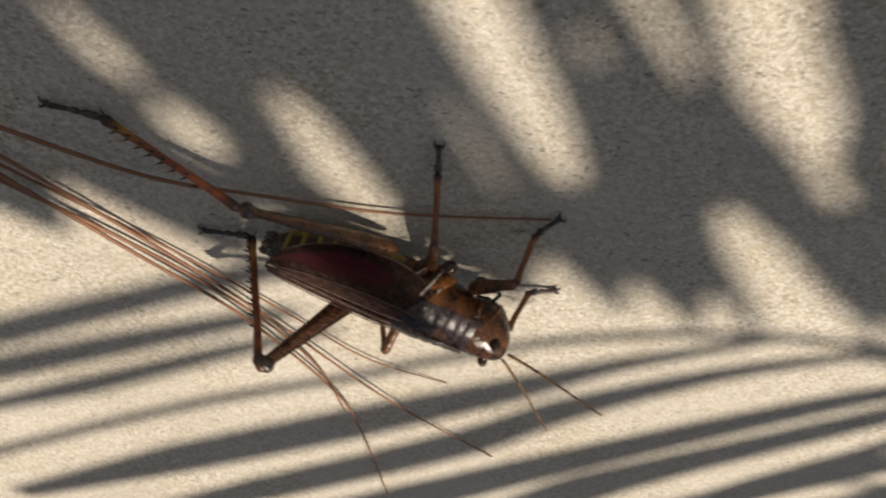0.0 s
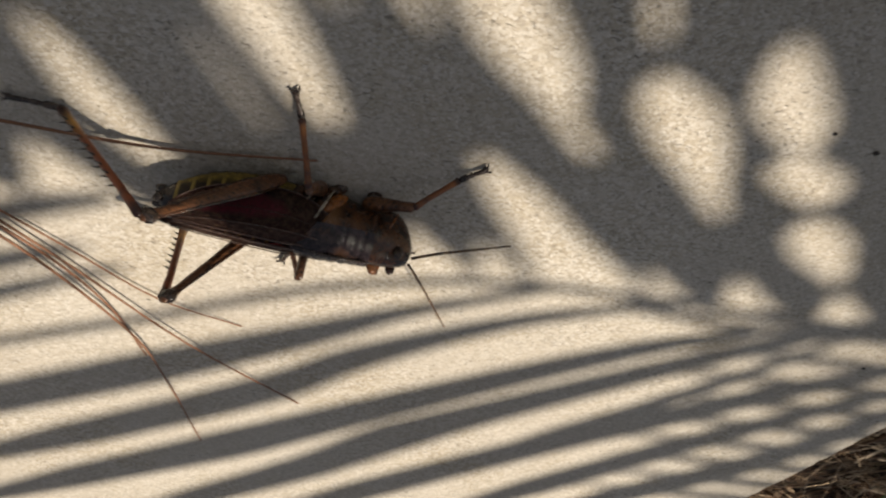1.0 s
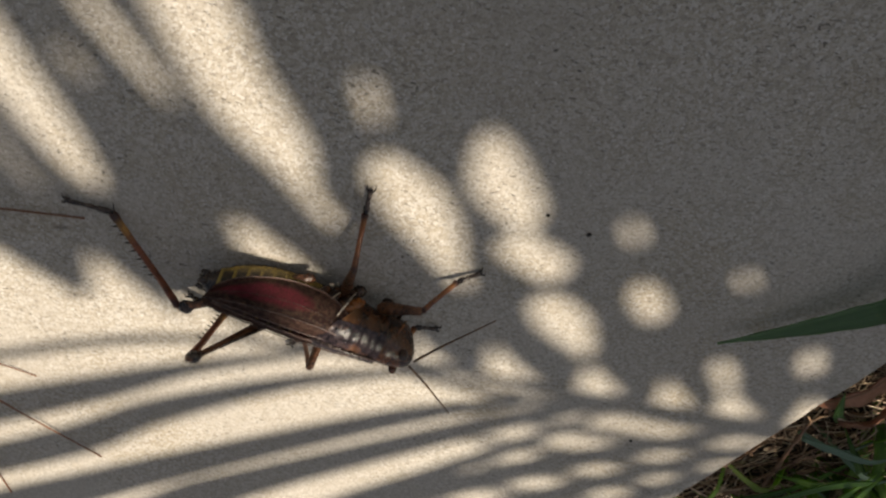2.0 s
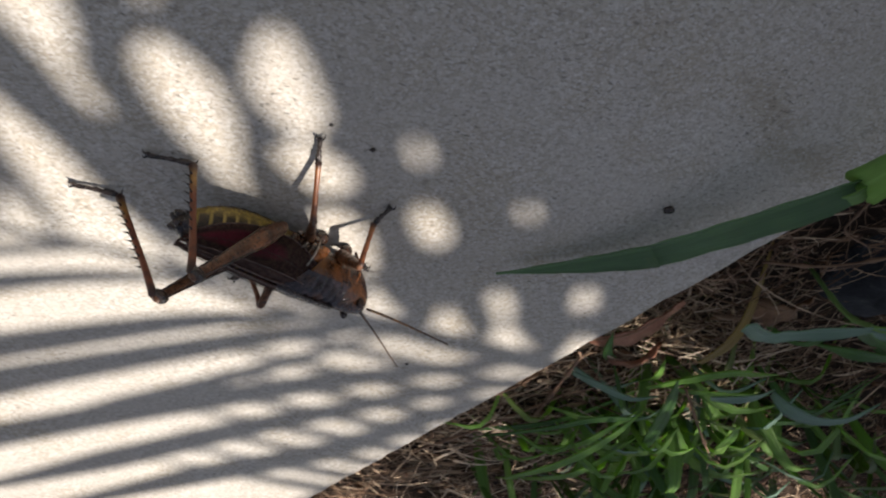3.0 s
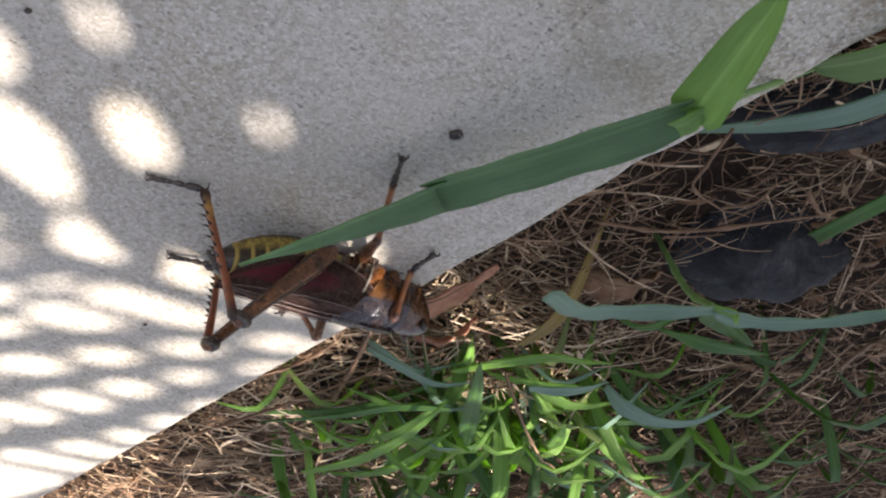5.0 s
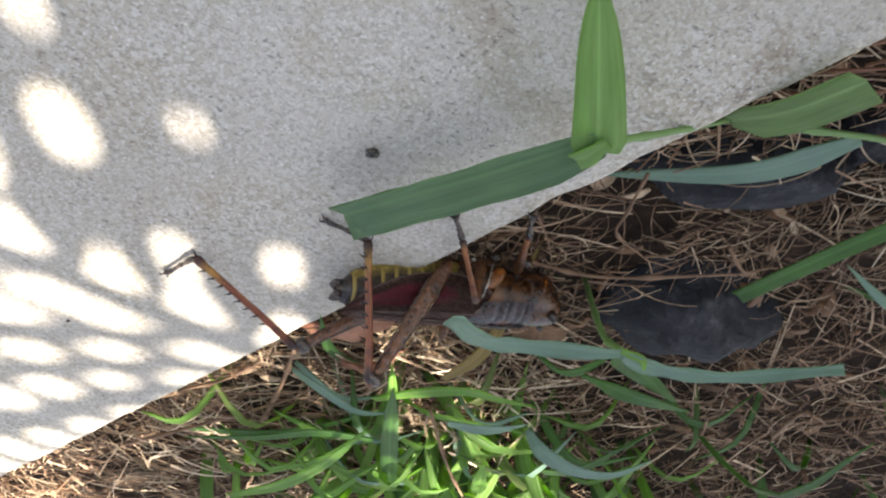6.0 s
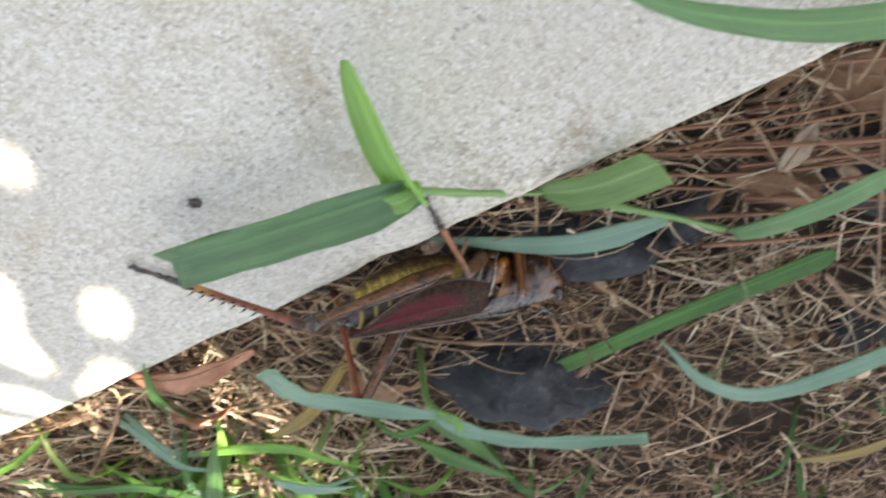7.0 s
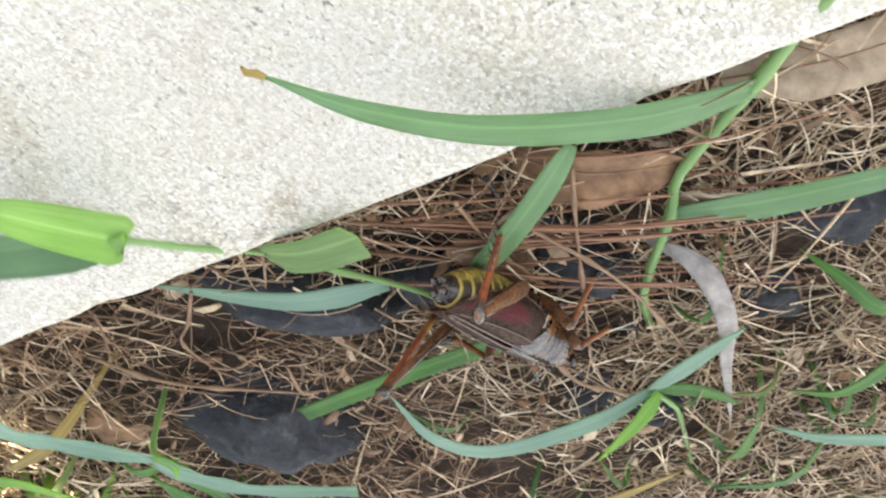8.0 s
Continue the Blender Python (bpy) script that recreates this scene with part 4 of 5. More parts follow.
# ---- plants, stones and litter beside the slab ----
def stone_skin():
    m = Mat("dark_stone", 0.75, spec=0.35)
    c = m.ramp(m.noise(140, 7, 0.7), (0.3, (0.012, 0.013, 0.016)), (0.55, (0.027, 0.028, 0.032)), (0.72, (0.075, 0.075, 0.076)), (0.85, (0.14, 0.135, 0.125)))
    m.colour(c)
    m.bump(m.noise(300, 6, 0.7), 0.0016, 1.0)
    m.bump(m.noise(70, 5, 0.65), 0.004, 0.9)
    return m.m


def dead_leaf_skin(name, low, high):
    m = Mat(name, 0.65, spec=0.3)
    c = m.mix(m.ramp(m.noise(130, 6, 0.7), (0.35, 0.0), (0.65, 1.0)), low, high)
    rib = m.ramp(m.wave(420, 1.0, "UV", "X"), (0.0, 0.35), (0.4, 0.0))
    m.colour(m.mix(rib, c, tuple(0.55 * v for v in low)))
    m.bump(m.noise(260, 4), 0.0008, 0.7)
    m.thin(0.15, high)
    return m.m


STONE = stone_skin()
DEAD = dead_leaf_skin("brown_leaf", (0.10, 0.05, 0.025), (0.30, 0.165, 0.085))
BEIGE = dead_leaf_skin("beige_leaf", (0.22, 0.155, 0.10), (0.46, 0.35, 0.24))
RUST = dead_leaf_skin("rust_leaf", (0.20, 0.07, 0.035), (0.52, 0.26, 0.16))
GREY = dead_leaf_skin("grey_leaf", (0.17, 0.145, 0.13), (0.42, 0.37, 0.33))
YELLOW = leaf_green("yellow_grass_leaf", (0.24, 0.17, 0.05), (0.40, 0.29, 0.10), through_colour=(0.8, 0.6, 0.12))
STEM = leaf_green("grass_stem", (0.12, 0.23, 0.06), (0.21, 0.34, 0.11), share=0.15)


def leaf_part(parent, points, width, material, shape=blade_shape, label="", name="leaf", **more):
    bm = bmesh.new()
    ribbon(bm, points, width, shape, **more)
    return part(name, bm, material, parent, label)


def stem_part(parent, points, radius, material=None, name="stem", taper=0.25):
    bm = bmesh.new()
    pts = spline(points, 18)
    tube(bm, pts, [radius * (1 - taper * k / 18) * (1.35 if k in (6, 12) else 1) for k in range(19)], 8)
    return part(name, bm, material or STEM, parent)


def lone_blade(label, points, width, material, shape=blade_shape, **more):
    """A single grass leaf that stands for itself."""
    blade = thing("grass", label, "grass", "loose grass blades")
    leaf_part(blade, points, width, material, shape, **more)
    return blade


# the runner that reaches over the slab: its long leaf, whose tip gets folded under, and the young shoot at its node
NODE, FOLD = Vector((-0.2827, 0.1634, 0.0147)), Vector((-0.2552, 0.2183, 0.0085))
TIP = Vector((-0.2165, 0.2450, 0.0118))
runner = thing("grass_runner", "green grass runner with a long bluish leaf lying over the slab", "grass")
LEAF_BASE = NODE + Vector((0.0001, -0.0010, -0.0007))
span = (FOLD - NODE).length
long_leaf = leaf_part(runner, [(0, 0, 0), (0.5 * span, 0, 0.0004), (span, 0, 0)], 0.0120, LONG_LEAF, lambda u: min(1.0, 0.55 + 2.5 * u) * (1 - 0.06 * u), "broad bluish green leaf", fold=0.6, ripple=0.02)
reach = (TIP - FOLD).length
leaf_tip = leaf_part(runner, [(-0.0015, 0, 0), (0.45 * reach, 0.0015, -0.0008), (reach, 0, 0)], 0.0114, LONG_LEAF, lambda u: 1 - u**1.35, "pointed end of the long leaf", name="leaf_tip", fold=0.6, ripple=0.012)
shoot = leaf_part(runner, [(-0.002, 0, 0), (0.012, 0, 0.0012), (0.034, 0, -0.001)], 0.0116, YOUNG, lambda u: min(1.0, 0.72 + 2 * u) * (1 - 0.30 * u) * (1 - 0.75 * u**7), "bright young leaf", name="young_leaf", fold=0.3)
leaf_base = leaf_part(runner, [NODE + Vector((-0.0005, -0.002, 0.0012)), NODE + Vector((0.0008, 0.002, 0.0020)), NODE + Vector((0.0016, 0.0050, 0.0012))], 0.0048, YOUNG, lambda u: 0.45 + 0.55 * min(1.0, 2 * u), "short bright leaf base at the node", fold=0.35)
bm = bmesh.new()
ball(bm, NODE, (0.0017, 0.0024, 0.0017), rough=0.2)
knot = part("joint", bm, BLADE_BRIGHT, runner, "bright green node")
E_NODE = (-0.3167, 0.1558, -0.0078)
knot_stem = stem_part(runner, [NODE, (-0.300, 0.1600, 0.0035), E_NODE], 0.0009)
leaf_part(runner, [E_NODE, (-0.3190, 0.1420, 0.0005), (-0.3205, 0.1262, 0.0060)], 0.0112, PALE, lambda u: min(1.0, 0.35 + 3.5 * u), "pale leaf with a straight bitten end", fold=0.3)
stem_part(runner, [E_NODE, (-0.3298, 0.1497, -0.0080), (-0.3477, 0.1427, -0.0100), (-0.3665, 0.1364, -0.0130), (-0.385, 0.128, -0.024)], 0.0009)
leaf_part(runner, [(-0.3475, 0.1440, -0.0105), (-0.3343, 0.1660, -0.0105), (-0.3060, 0.1891, -0.0120)], 0.0078, BLADE_BLUE, label="bluish green leaf below the stem", fold=0.22)

# the broken blade that hangs over the litter
broken = thing("grass_shoot", "bent bluish grass shoot with torn leaf ends over dry litter", "grass")
leaf_part(broken, [(-0.3289, 0.2092, 0.0204), (-0.309, 0.2198, 0.0200), (-0.2960, 0.2218, 0.0225), (-0.2831, 0.2151, 0.0262)], 0.0062, BLADE_BLUE, even_shape, "bluish leaf with a torn end", fold=0.35, ripple=0.05)
leaf_part(broken, [(-0.3289, 0.2092, 0.0204), (-0.3420, 0.2100, 0.0190), (-0.3560, 0.2000, 0.0210), (-0.3714, 0.1785, 0.0242)], 0.0055, BLADE_BLUE, even_shape, "bluish leaf with a ragged end", fold=0.35, ripple=0.06)
leaf_part(broken, [(-0.3280, 0.2085, 0.0206), (-0.3343, 0.2083, 0.0205), (-0.3375, 0.2110, 0.0215)], 0.0028, BLADE_BRIGHT, label="tiny bright leaf")
leaf_part(broken, [(-0.3289, 0.2100, 0.0190), (-0.3480, 0.2240, 0.0090), (-0.3800, 0.2400, 0.0000)], 0.0085, BLADE, label="dark green leaf below")
stem_part(broken, [(-0.3289, 0.2092, 0.0200), (-0.3330, 0.2200, 0.0060), (-0.3400, 0.2330, -0.0260)], 0.0010)

# the tall runner at the far end, with its big leaf over the slab
tall = thing("grass_runner", "tall green grass runner with one large curved leaf over the slab", "grass")
leaf_part(tall, [(-0.3584, 0.0423, -0.0080), (-0.3418, 0.0610, 0.0020), (-0.3172, 0.0824, 0.0100), (-0.2938, 0.0948, 0.0160), (-0.2735, 0.1021, 0.0186)], 0.0088, PALE_BLADE, lambda u: min(1.0, 0.55 + 2 * u) * (1 - u**2.4), "large curved leaf with a dry tip", fold=0.32, n=30, ripple=0.015)
bm = bmesh.new()
tube(bm, [(-0.2752, 0.1016, 0.0185), (-0.2735, 0.1021, 0.0186), (-0.2720, 0.1029, 0.0192), (-0.2709, 0.1030, 0.0184)], [0.0005, 0.0006, 0.0005, 0.0002], 6, 1.6)
part("dry_tip", bm, YELLOW, tall, "withered yellow tip")
stem_part(tall, [(-0.3300, 0.0000, 0.0120), (-0.3439, 0.0204, 0.0000), (-0.3575, 0.0411, -0.0080), (-0.3706, 0.0687, -0.0120), (-0.3816, 0.0784, -0.0135), (-0.4019, 0.1000, -0.0160), (-0.4249, 0.1114, -0.0260)], 0.0016)
leaf_part(tall, [(-0.3815, 0.0771, -0.0130), (-0.3904, 0.0547, -0.0080), (-0.3974, 0.0283, -0.0020), (-0.4010, 0.0100, 0.0010)], 0.0092, PALE_BLADE, label="broad green leaf", fold=0.3)
spring_blade = thing("grass", "broad green grass blade springing up out of the litter", "grass", "loose grass blades")
leaf_part(spring_blade, [(0, 0, 0), (0.016, 0, 0.0012), (0.034, 0.0005, 0.0012), (0.050, 0.001, -0.001)], 0.0070, PALE_BLADE, lambda u: min(1.0, 0.75 + 2 * u) * (1 - 0.1 * u) * (1 - 0.5 * u**8), fold=0.3)
lone_blade("dark green grass blade with a blunt end", [(-0.3880, 0.1240, -0.0100), (-0.3860, 0.1370, -0.0115), (-0.3780, 0.1683, -0.0125), (-0.3705, 0.2035, -0.0135)], 0.0070, BLADE, even_shape, fold=0.3)

# star of leaves on a low stem
star = thing("grass_shoot", "low grass shoot with pale bluish leaves in a star", "grass")
leaf_part(star, [(-0.4342, 0.1211, -0.0120), (-0.4298, 0.1394, -0.0080), (-0.4181, 0.1675, -0.0060), (-0.3984, 0.1751, -0.0040), (-0.3776, 0.1733, -0.0072)], 0.0074, BLADE_BLUE, label="long pale leaf", fold=0.25, n=22)
leaf_part(star, [(-0.4342, 0.1211, -0.0120), (-0.4269, 0.0999, -0.0080), (-0.4185, 0.0823, -0.0020)], 0.0062, BLADE_BLUE)
leaf_part(star, [(-0.4336, 0.1197, -0.0120), (-0.4449, 0.1103, -0.0120), (-0.4622, 0.1061, -0.0140)], 0.0056, BLADE)
leaf_part(star, [(-0.4359, 0.1193, -0.0110), (-0.4370, 0.1284, -0.0060), (-0.4399, 0.1459, -0.0020)], 0.0058, BLADE_BRIGHT, label="bright young leaf")
stem_part(star, [(-0.4342, 0.1211, -0.0120), (-0.4480, 0.1220, -0.0150), (-0.4607, 0.1260, -0.0190), (-0.4980, 0.1434, -0.0280)], 0.0009)
for label, pts, w, mat in (
    ("pale bluish grass blade arching over litter", [(-0.530, 0.045, -0.020), (-0.5151, 0.0618, -0.008), (-0.4872, 0.0900, -0.006), (-0.4767, 0.1043, -0.012)], 0.0070, BLADE_BLUE),
    ("short upright green grass blade", [(-0.5004, 0.1334, -0.026), (-0.4755, 0.1162, -0.008), (-0.4548, 0.0990, -0.001)], 0.0050, BLADE),
    ("green grass blade arching over stems", [(-0.452, 0.035, -0.018), (-0.4602, 0.0527, -0.006), (-0.4705, 0.0773, -0.008), (-0.4693, 0.0931, -0.016)], 0.0064, BLADE),
    ("narrow green grass blade over dry stems", [(-0.455, 0.040, -0.018), (-0.4426, 0.0530, -0.006), (-0.4281, 0.0570, -0.010), (-0.4198, 0.0619, -0.018)], 0.0050, BLADE),
    ("yellowed grass blade lying on litter", [(-0.465, 0.190, -0.014), (-0.4690, 0.1730, -0.010), (-0.4755, 0.1540, -0.012), (-0.4857, 0.1411, -0.018)], 0.0048, YELLOW),
    ("grey curled dead grass leaf", [(-0.3881, 0.0887, -0.018), (-0.3965, 0.0807, -0.008), (-0.4155, 0.0853, -0.006), (-0.4389, 0.0979, -0.012), (-0.4748, 0.1161, -0.018)], 0.0066, GREY),
    ("yellow dying grass blade beside the slab", [(-0.3193, 0.2763, -0.004), (-0.3208, 0.2602, -0.004), (-0.3207, 0.2462, -0.010), (-0.3199, 0.2265, -0.026)], 0.0048, YELLOW),
    ("green grass blade leaning to the slab", [(-0.3087, 0.3121, -0.024), (-0.2847, 0.2850, -0.006), (-0.2696, 0.2603, 0.004)], 0.0042, BLADE),
    ("bright upright grass blade near the slab", [(-0.3273, 0.3256, -0.026), (-0.3117, 0.2940, -0.006), (-0.2969, 0.2684, 0.004)], 0.0040, BLADE_BRIGHT),
    ("green grass blade lying flat on litter", [(-0.2710, 0.3693, -0.014), (-0.3007, 0.3454, -0.012), (-0.3317, 0.3136, -0.020)], 0.0040, BLADE),
    ("pale bluish grass blade lying low", [(-0.2830, 0.3062, -0.012), (-0.3031, 0.3127, -0.010), (-0.3262, 0.3116, -0.020)], 0.0034, BLADE_BLUE),
    ("bright bluish grass blade arching low", [(-0.3378, 0.3020, -0.024), (-0.3471, 0.2952, -0.008), (-0.3538, 0.2792, -0.006)], 0.0036, BLADE_BLUE),
    ("bright broad grass blade beside the slab", [(-0.2989, 0.3922, -0.006), (-0.3049, 0.3573, 0.002), (-0.3072, 0.3269, 0.006), (-0.3061, 0.2977, 0.008)], 0.0058, BLADE_BRIGHT),
    ("green grass blade reaching towards the slab", [(-0.3173, 0.3146, 0.000), (-0.2987, 0.3179, 0.002), (-0.2878, 0.3385, -0.002), (-0.2703, 0.3651, -0.008)], 0.0042, BLADE),
    ("upright dark green grass blade in the tuft", [(-0.3517, 0.3629, -0.012), (-0.3206, 0.3091, 0.006), (-0.3028, 0.2770, 0.014), (-0.2948, 0.2624, 0.016)], 0.0060, BLADE),
    ("bluish grass blade curling over the tuft", [(-0.3237, 0.2799, 0.008), (-0.3309, 0.2741, 0.010), (-0.3371, 0.2696, 0.010), (-0.3456, 0.2689, 0.006)], 0.0050, BLADE_BLUE),
    ("pale curved grass blade with a fine tip", [(-0.3494, 0.2740, 0.004), (-0.3547, 0.2734, 0.010), (-0.3668, 0.2737, 0.012), (-0.3786, 0.2689, 0.012), (-0.3851, 0.2579, 0.010)], 0.0066, BLADE_BLUE),
    ("yellow-green grass blade arching over the tuft", [(-0.3020, 0.2874, 0.004), (-0.3058, 0.2683, 0.010), (-0.3146, 0.2570, 0.012), (-0.3287, 0.2602, 0.008), (-0.3451, 0.2650, 0.002)], 0.0046, BLADE_BRIGHT),
    ("bright young grass blade standing in the tuft", [(-0.3698, 0.3307, -0.004), (-0.3541, 0.3065, 0.006), (-0.3425, 0.2879, 0.012)], 0.0056, BLADE_BRIGHT),
    ("pale bluish grass blade lying over straw", [(-0.2808, 0.3042, -0.008), (-0.2904, 0.3005, -0.002), (-0.3025, 0.2993, 0.002), (-0.3120, 0.2944, 0.002)], 0.0040, BLADE_BLUE),
    ("dark green pointed grass leaf below the bent shoot", [(-0.3503, 0.2493, -0.004), (-0.3549, 0.2407, 0.004), (-0.3651, 0.2375, 0.006), (-0.3814, 0.2371, 0.004)], 0.0072, BLADE),
    ("green grass blade arching over litter", [(-0.3627, 0.2910, -0.024), (-0.3867, 0.2965, -0.008), (-0.4012, 0.2777, -0.006)], 0.0038, BLADE),
    # sunlit blades, their brightness put into the leaf colour
    ("grass blade coloured bright as if in the sun", [(-0.3073, 0.3917, -0.024), (-0.3120, 0.3524, -0.006), (-0.3135, 0.3099, 0.000)], 0.0056, BLADE_BRIGHT),
    ("grass blade coloured bright as if in the sun", [(-0.3147, 0.4273, -0.024), (-0.3276, 0.3818, -0.008), (-0.3285, 0.3298, -0.002)], 0.0056, BLADE_BRIGHT),
    ("grass blade coloured pale as if in the sun", [(-0.3237, 0.3167, -0.024), (-0.3288, 0.2980, -0.006), (-0.3608, 0.2865, -0.004)], 0.0036, BLADE_BRIGHT),
    ("dark green grass blade in shade", [(-0.3368, 0.2623, -0.024), (-0.3458, 0.2515, -0.004), (-0.3486, 0.2294, 0.000)], 0.0050, BLADE),
):
    lone_blade(label, pts, w, mat)

# long dry pine needles on the slab and at its edge
for label, pts, r in (
    ("long dry pine needle lying on the slab", [(0.0985, 0.2172, 0.004), (0.0647, 0.2325, 0.003), (0.0397, 0.2368, 0.0025), (0.0069, 0.2401, 0.002), (-0.0300, 0.2394, 0.0008)], 0.0006),
    ("long dry pine needle lying on the slab", [(0.1009, 0.2243, 0.003), (0.0634, 0.2601, 0.003), (0.0382, 0.2867, 0.003), (0.0040, 0.3268, 0.003), (-0.0323, 0.3642, 0.0006)], 0.0005),
    ("long dry pine needle lying on the slab", [(0.1027, 0.2306, 0.003), (0.0694, 0.2631, 0.003), (0.0458, 0.2863, 0.003), (0.0213, 0.3223, 0.003), (0.0121, 0.3481, 0.003), (0.0016, 0.3989, 0.0006)], 0.00055),
    ("thin dry pine needle lying on the slab", [(0.1027, 0.2293, 0.002), (0.0622, 0.2601, 0.002), (0.0351, 0.2837, 0.002), (0.0116, 0.3050, 0.002), (-0.0125, 0.3182, 0.0005)], 0.0004),
    ("dry pine needle lying on the slab", [(0.1039, 0.2340, 0.0025), (0.0691, 0.2603, 0.0025), (0.0427, 0.2853, 0.0025), (0.0263, 0.3108, 0.002), (0.0175, 0.3403, 0.0006)], 0.00055),
):
    needle = thing("pine_needle", label, "pine needle", "needles on the slab")
    bm = bmesh.new()
    q = spline(pts, 24)
    tube(bm, q, [r * (1 - 0.5 * k / 24) for k in range(25)], 6)
    part("needle", bm, NEEDLE, needle)
    bm = bmesh.new()
    ball(bm, q[0], (0.0012, 0.0008, 0.0008))
    part("sheath", bm, DEAD, needle)
rng = random.Random(11)
for k in range(22):
    a = (-0.318 - rng.uniform(0.0, 0.05), 0.150 - rng.uniform(0, 0.05), -0.021 + rng.uniform(0, 0.009))
    d = rng.uniform(-0.22, 0.12)
    length = rng.uniform(0.06, 0.11)
    way = Vector((-0.62 + 0.5 * d, -0.78 - 0.4 * d, rng.uniform(-0.03, 0.05))).normalized()
    b = Vector(a) + way * length
    mid = Vector(a).lerp(b, 0.5) + Vector((rng.uniform(-0.004, 0.004), rng.uniform(-0.004, 0.004), rng.uniform(0.0, 0.004)))
    needle = thing("pine_needle", "reddish brown dry pine needle along the slab's edge", "pine needle", "needles at the edge")
    bm = bmesh.new()
    tube(bm, spline([a, mid, b], 10), [rng.uniform(0.0004, 0.0007) * (1 - 0.05 * j) for j in range(11)], 6)
    part("needle", bm, NEEDLE, needle)


def stone(place, size, turn, seed):
    ob = thing("stone", "dark grey rough stone half sunk in dry litter", "stone", "stones in the litter")
    bm = bmesh.new()
    ball(bm, (0, 0, 0), size, rough=0.35, seed=seed, detail=4)
    part("rock", bm, STONE, ob)
    ob.matrix_basis = pose(*place, 0, 0, turn)


for place, size, turn, seed in STONES:
    stone(place, size, turn, seed)

for label, pts, w, mat, tw in (
    ("brown curled dead leaf in the litter", [(-0.3260, 0.2500, -0.016), (-0.3359, 0.2471, -0.013), (-0.3470, 0.2400, -0.017)], 0.016, DEAD, 25),
    ("flat brown dead leaf beside the slab", [(-0.3420, 0.0960, -0.016), (-0.3560, 0.0840, -0.012), (-0.3720, 0.0640, -0.014)], 0.018, DEAD, 10),
    ("large dry brown leaf against the slab's edge", [(-0.3560, 0.0480, -0.014), (-0.3660, 0.0260, -0.010), (-0.3780, -0.0020, -0.012)], 0.015, BEIGE, -20),
    ("brown dry leaf lying over stones", [(-0.3535, 0.1286, -0.017), (-0.3636, 0.1208, -0.014), (-0.3824, 0.1187, -0.017)], 0.0085, DEAD, 15),
    ("folded beige strip of dry leaf", [(-0.3585, 0.1176, -0.013), (-0.3543, 0.1100, -0.011), (-0.3531, 0.1035, -0.013)], 0.0055, BEIGE, -20),
    ("crumpled rust-red dead leaf", [(-0.2930, 0.2960, -0.012), (-0.3004, 0.2888, -0.008), (-0.3070, 0.2810, -0.013)], 0.010, RUST, 60),
    ("pinkish tan dead leaf by the slab's edge", [(-0.2750, 0.2830, -0.008), (-0.2850, 0.2690, -0.005), (-0.2960, 0.2520, -0.010)], 0.011, RUST, 20),
    ("tan dry leaf fold", [(-0.3800, 0.0760, -0.016), (-0.3870, 0.0640, -0.012), (-0.3960, 0.0520, -0.016)], 0.012, BEIGE, 40),
    ("dry brown leaf under grass", [(-0.3620, 0.1260, -0.024), (-0.3700, 0.1190, -0.021), (-0.3800, 0.1100, -0.024)], 0.010, DEAD, -30),
):
    leaf = thing("dead_leaf", label, "dead leaf", "dead leaves")
    leaf_part(leaf, pts, w, mat, lambda u: max(0.05, math.sin(math.pi * min(0.97, 0.08 + 0.92 * u)) ** 0.7), name="blade", fold=0.3, twist=tw, ripple=0.05)
    bm = bmesh.new()
    rib = spline([(x, y, z + 0.0005) for x, y, z in pts], 10)
    tube(bm, rib[:-1], [0.00032 - 0.00002 * k for k in range(10)], 5)
    part("midrib", bm, STRAW, leaf, "paler midrib")

# tuft of grass, its sunlight put into the colour, and scattered blades
def tuft(name, label, count, material, seed, centre, spread, length, width):
    gen = np.random.default_rng(seed)
    bm = bmesh.new()
    done = 0
    while done < count:
        x, y = gen.normal(centre[0], spread[0]), gen.normal(centre[1], spread[1])
        if x > edge_x(y) - 0.02:
            continue
        done += 1
        a, size = gen.uniform(0, 2 * math.pi), gen.uniform(*length)
        z = soil_height(x, y)
        c, s = math.cos(a), math.sin(a)
        rise, out = size * gen.uniform(0.25, 0.55), size * gen.uniform(0.5, 0.85)
        tip_x = x + c * out
        if tip_x > edge_x(y + s * out) - 0.003:
            c = -abs(c)
        pts = [(x, y, z), (x + 0.45 * c * out, y + 0.45 * s * out, z + rise), (x + c * out, y + s * out, z + rise * gen.uniform(0.4, 1.1))]
        ribbon(bm, pts, gen.uniform(*width), blade_shape, n=7, fold=0.3)
    ob = part(name, bm, material)
    tagged(ob, label, "grass", kind="stuff")


tuft("grass", "fresh green grass tuft beside the slab, brightened as if sunlit", 80, TUFT_SUNLIT, 21, (-0.356, 0.350), (0.036, 0.026), (0.040, 0.085), (0.0030, 0.0070))
tuft("grass", "pale bluish grass blades lying over the tuft", 14, BLADE_BLUE, 24, (-0.365, 0.345), (0.04, 0.03), (0.04, 0.08), (0.0020, 0.0040))
tuft("grass", "darker green grass blades among the litter", 90, TUFT, 22, (-0.42, 0.38), (0.06, 0.055), (0.04, 0.09), (0.0030, 0.0062))
tuft("grass", "thin green grass shoots between dry stems", 60, TUFT, 23, (-0.52, 0.16), (0.06, 0.08), (0.025, 0.06), (0.0016, 0.004))

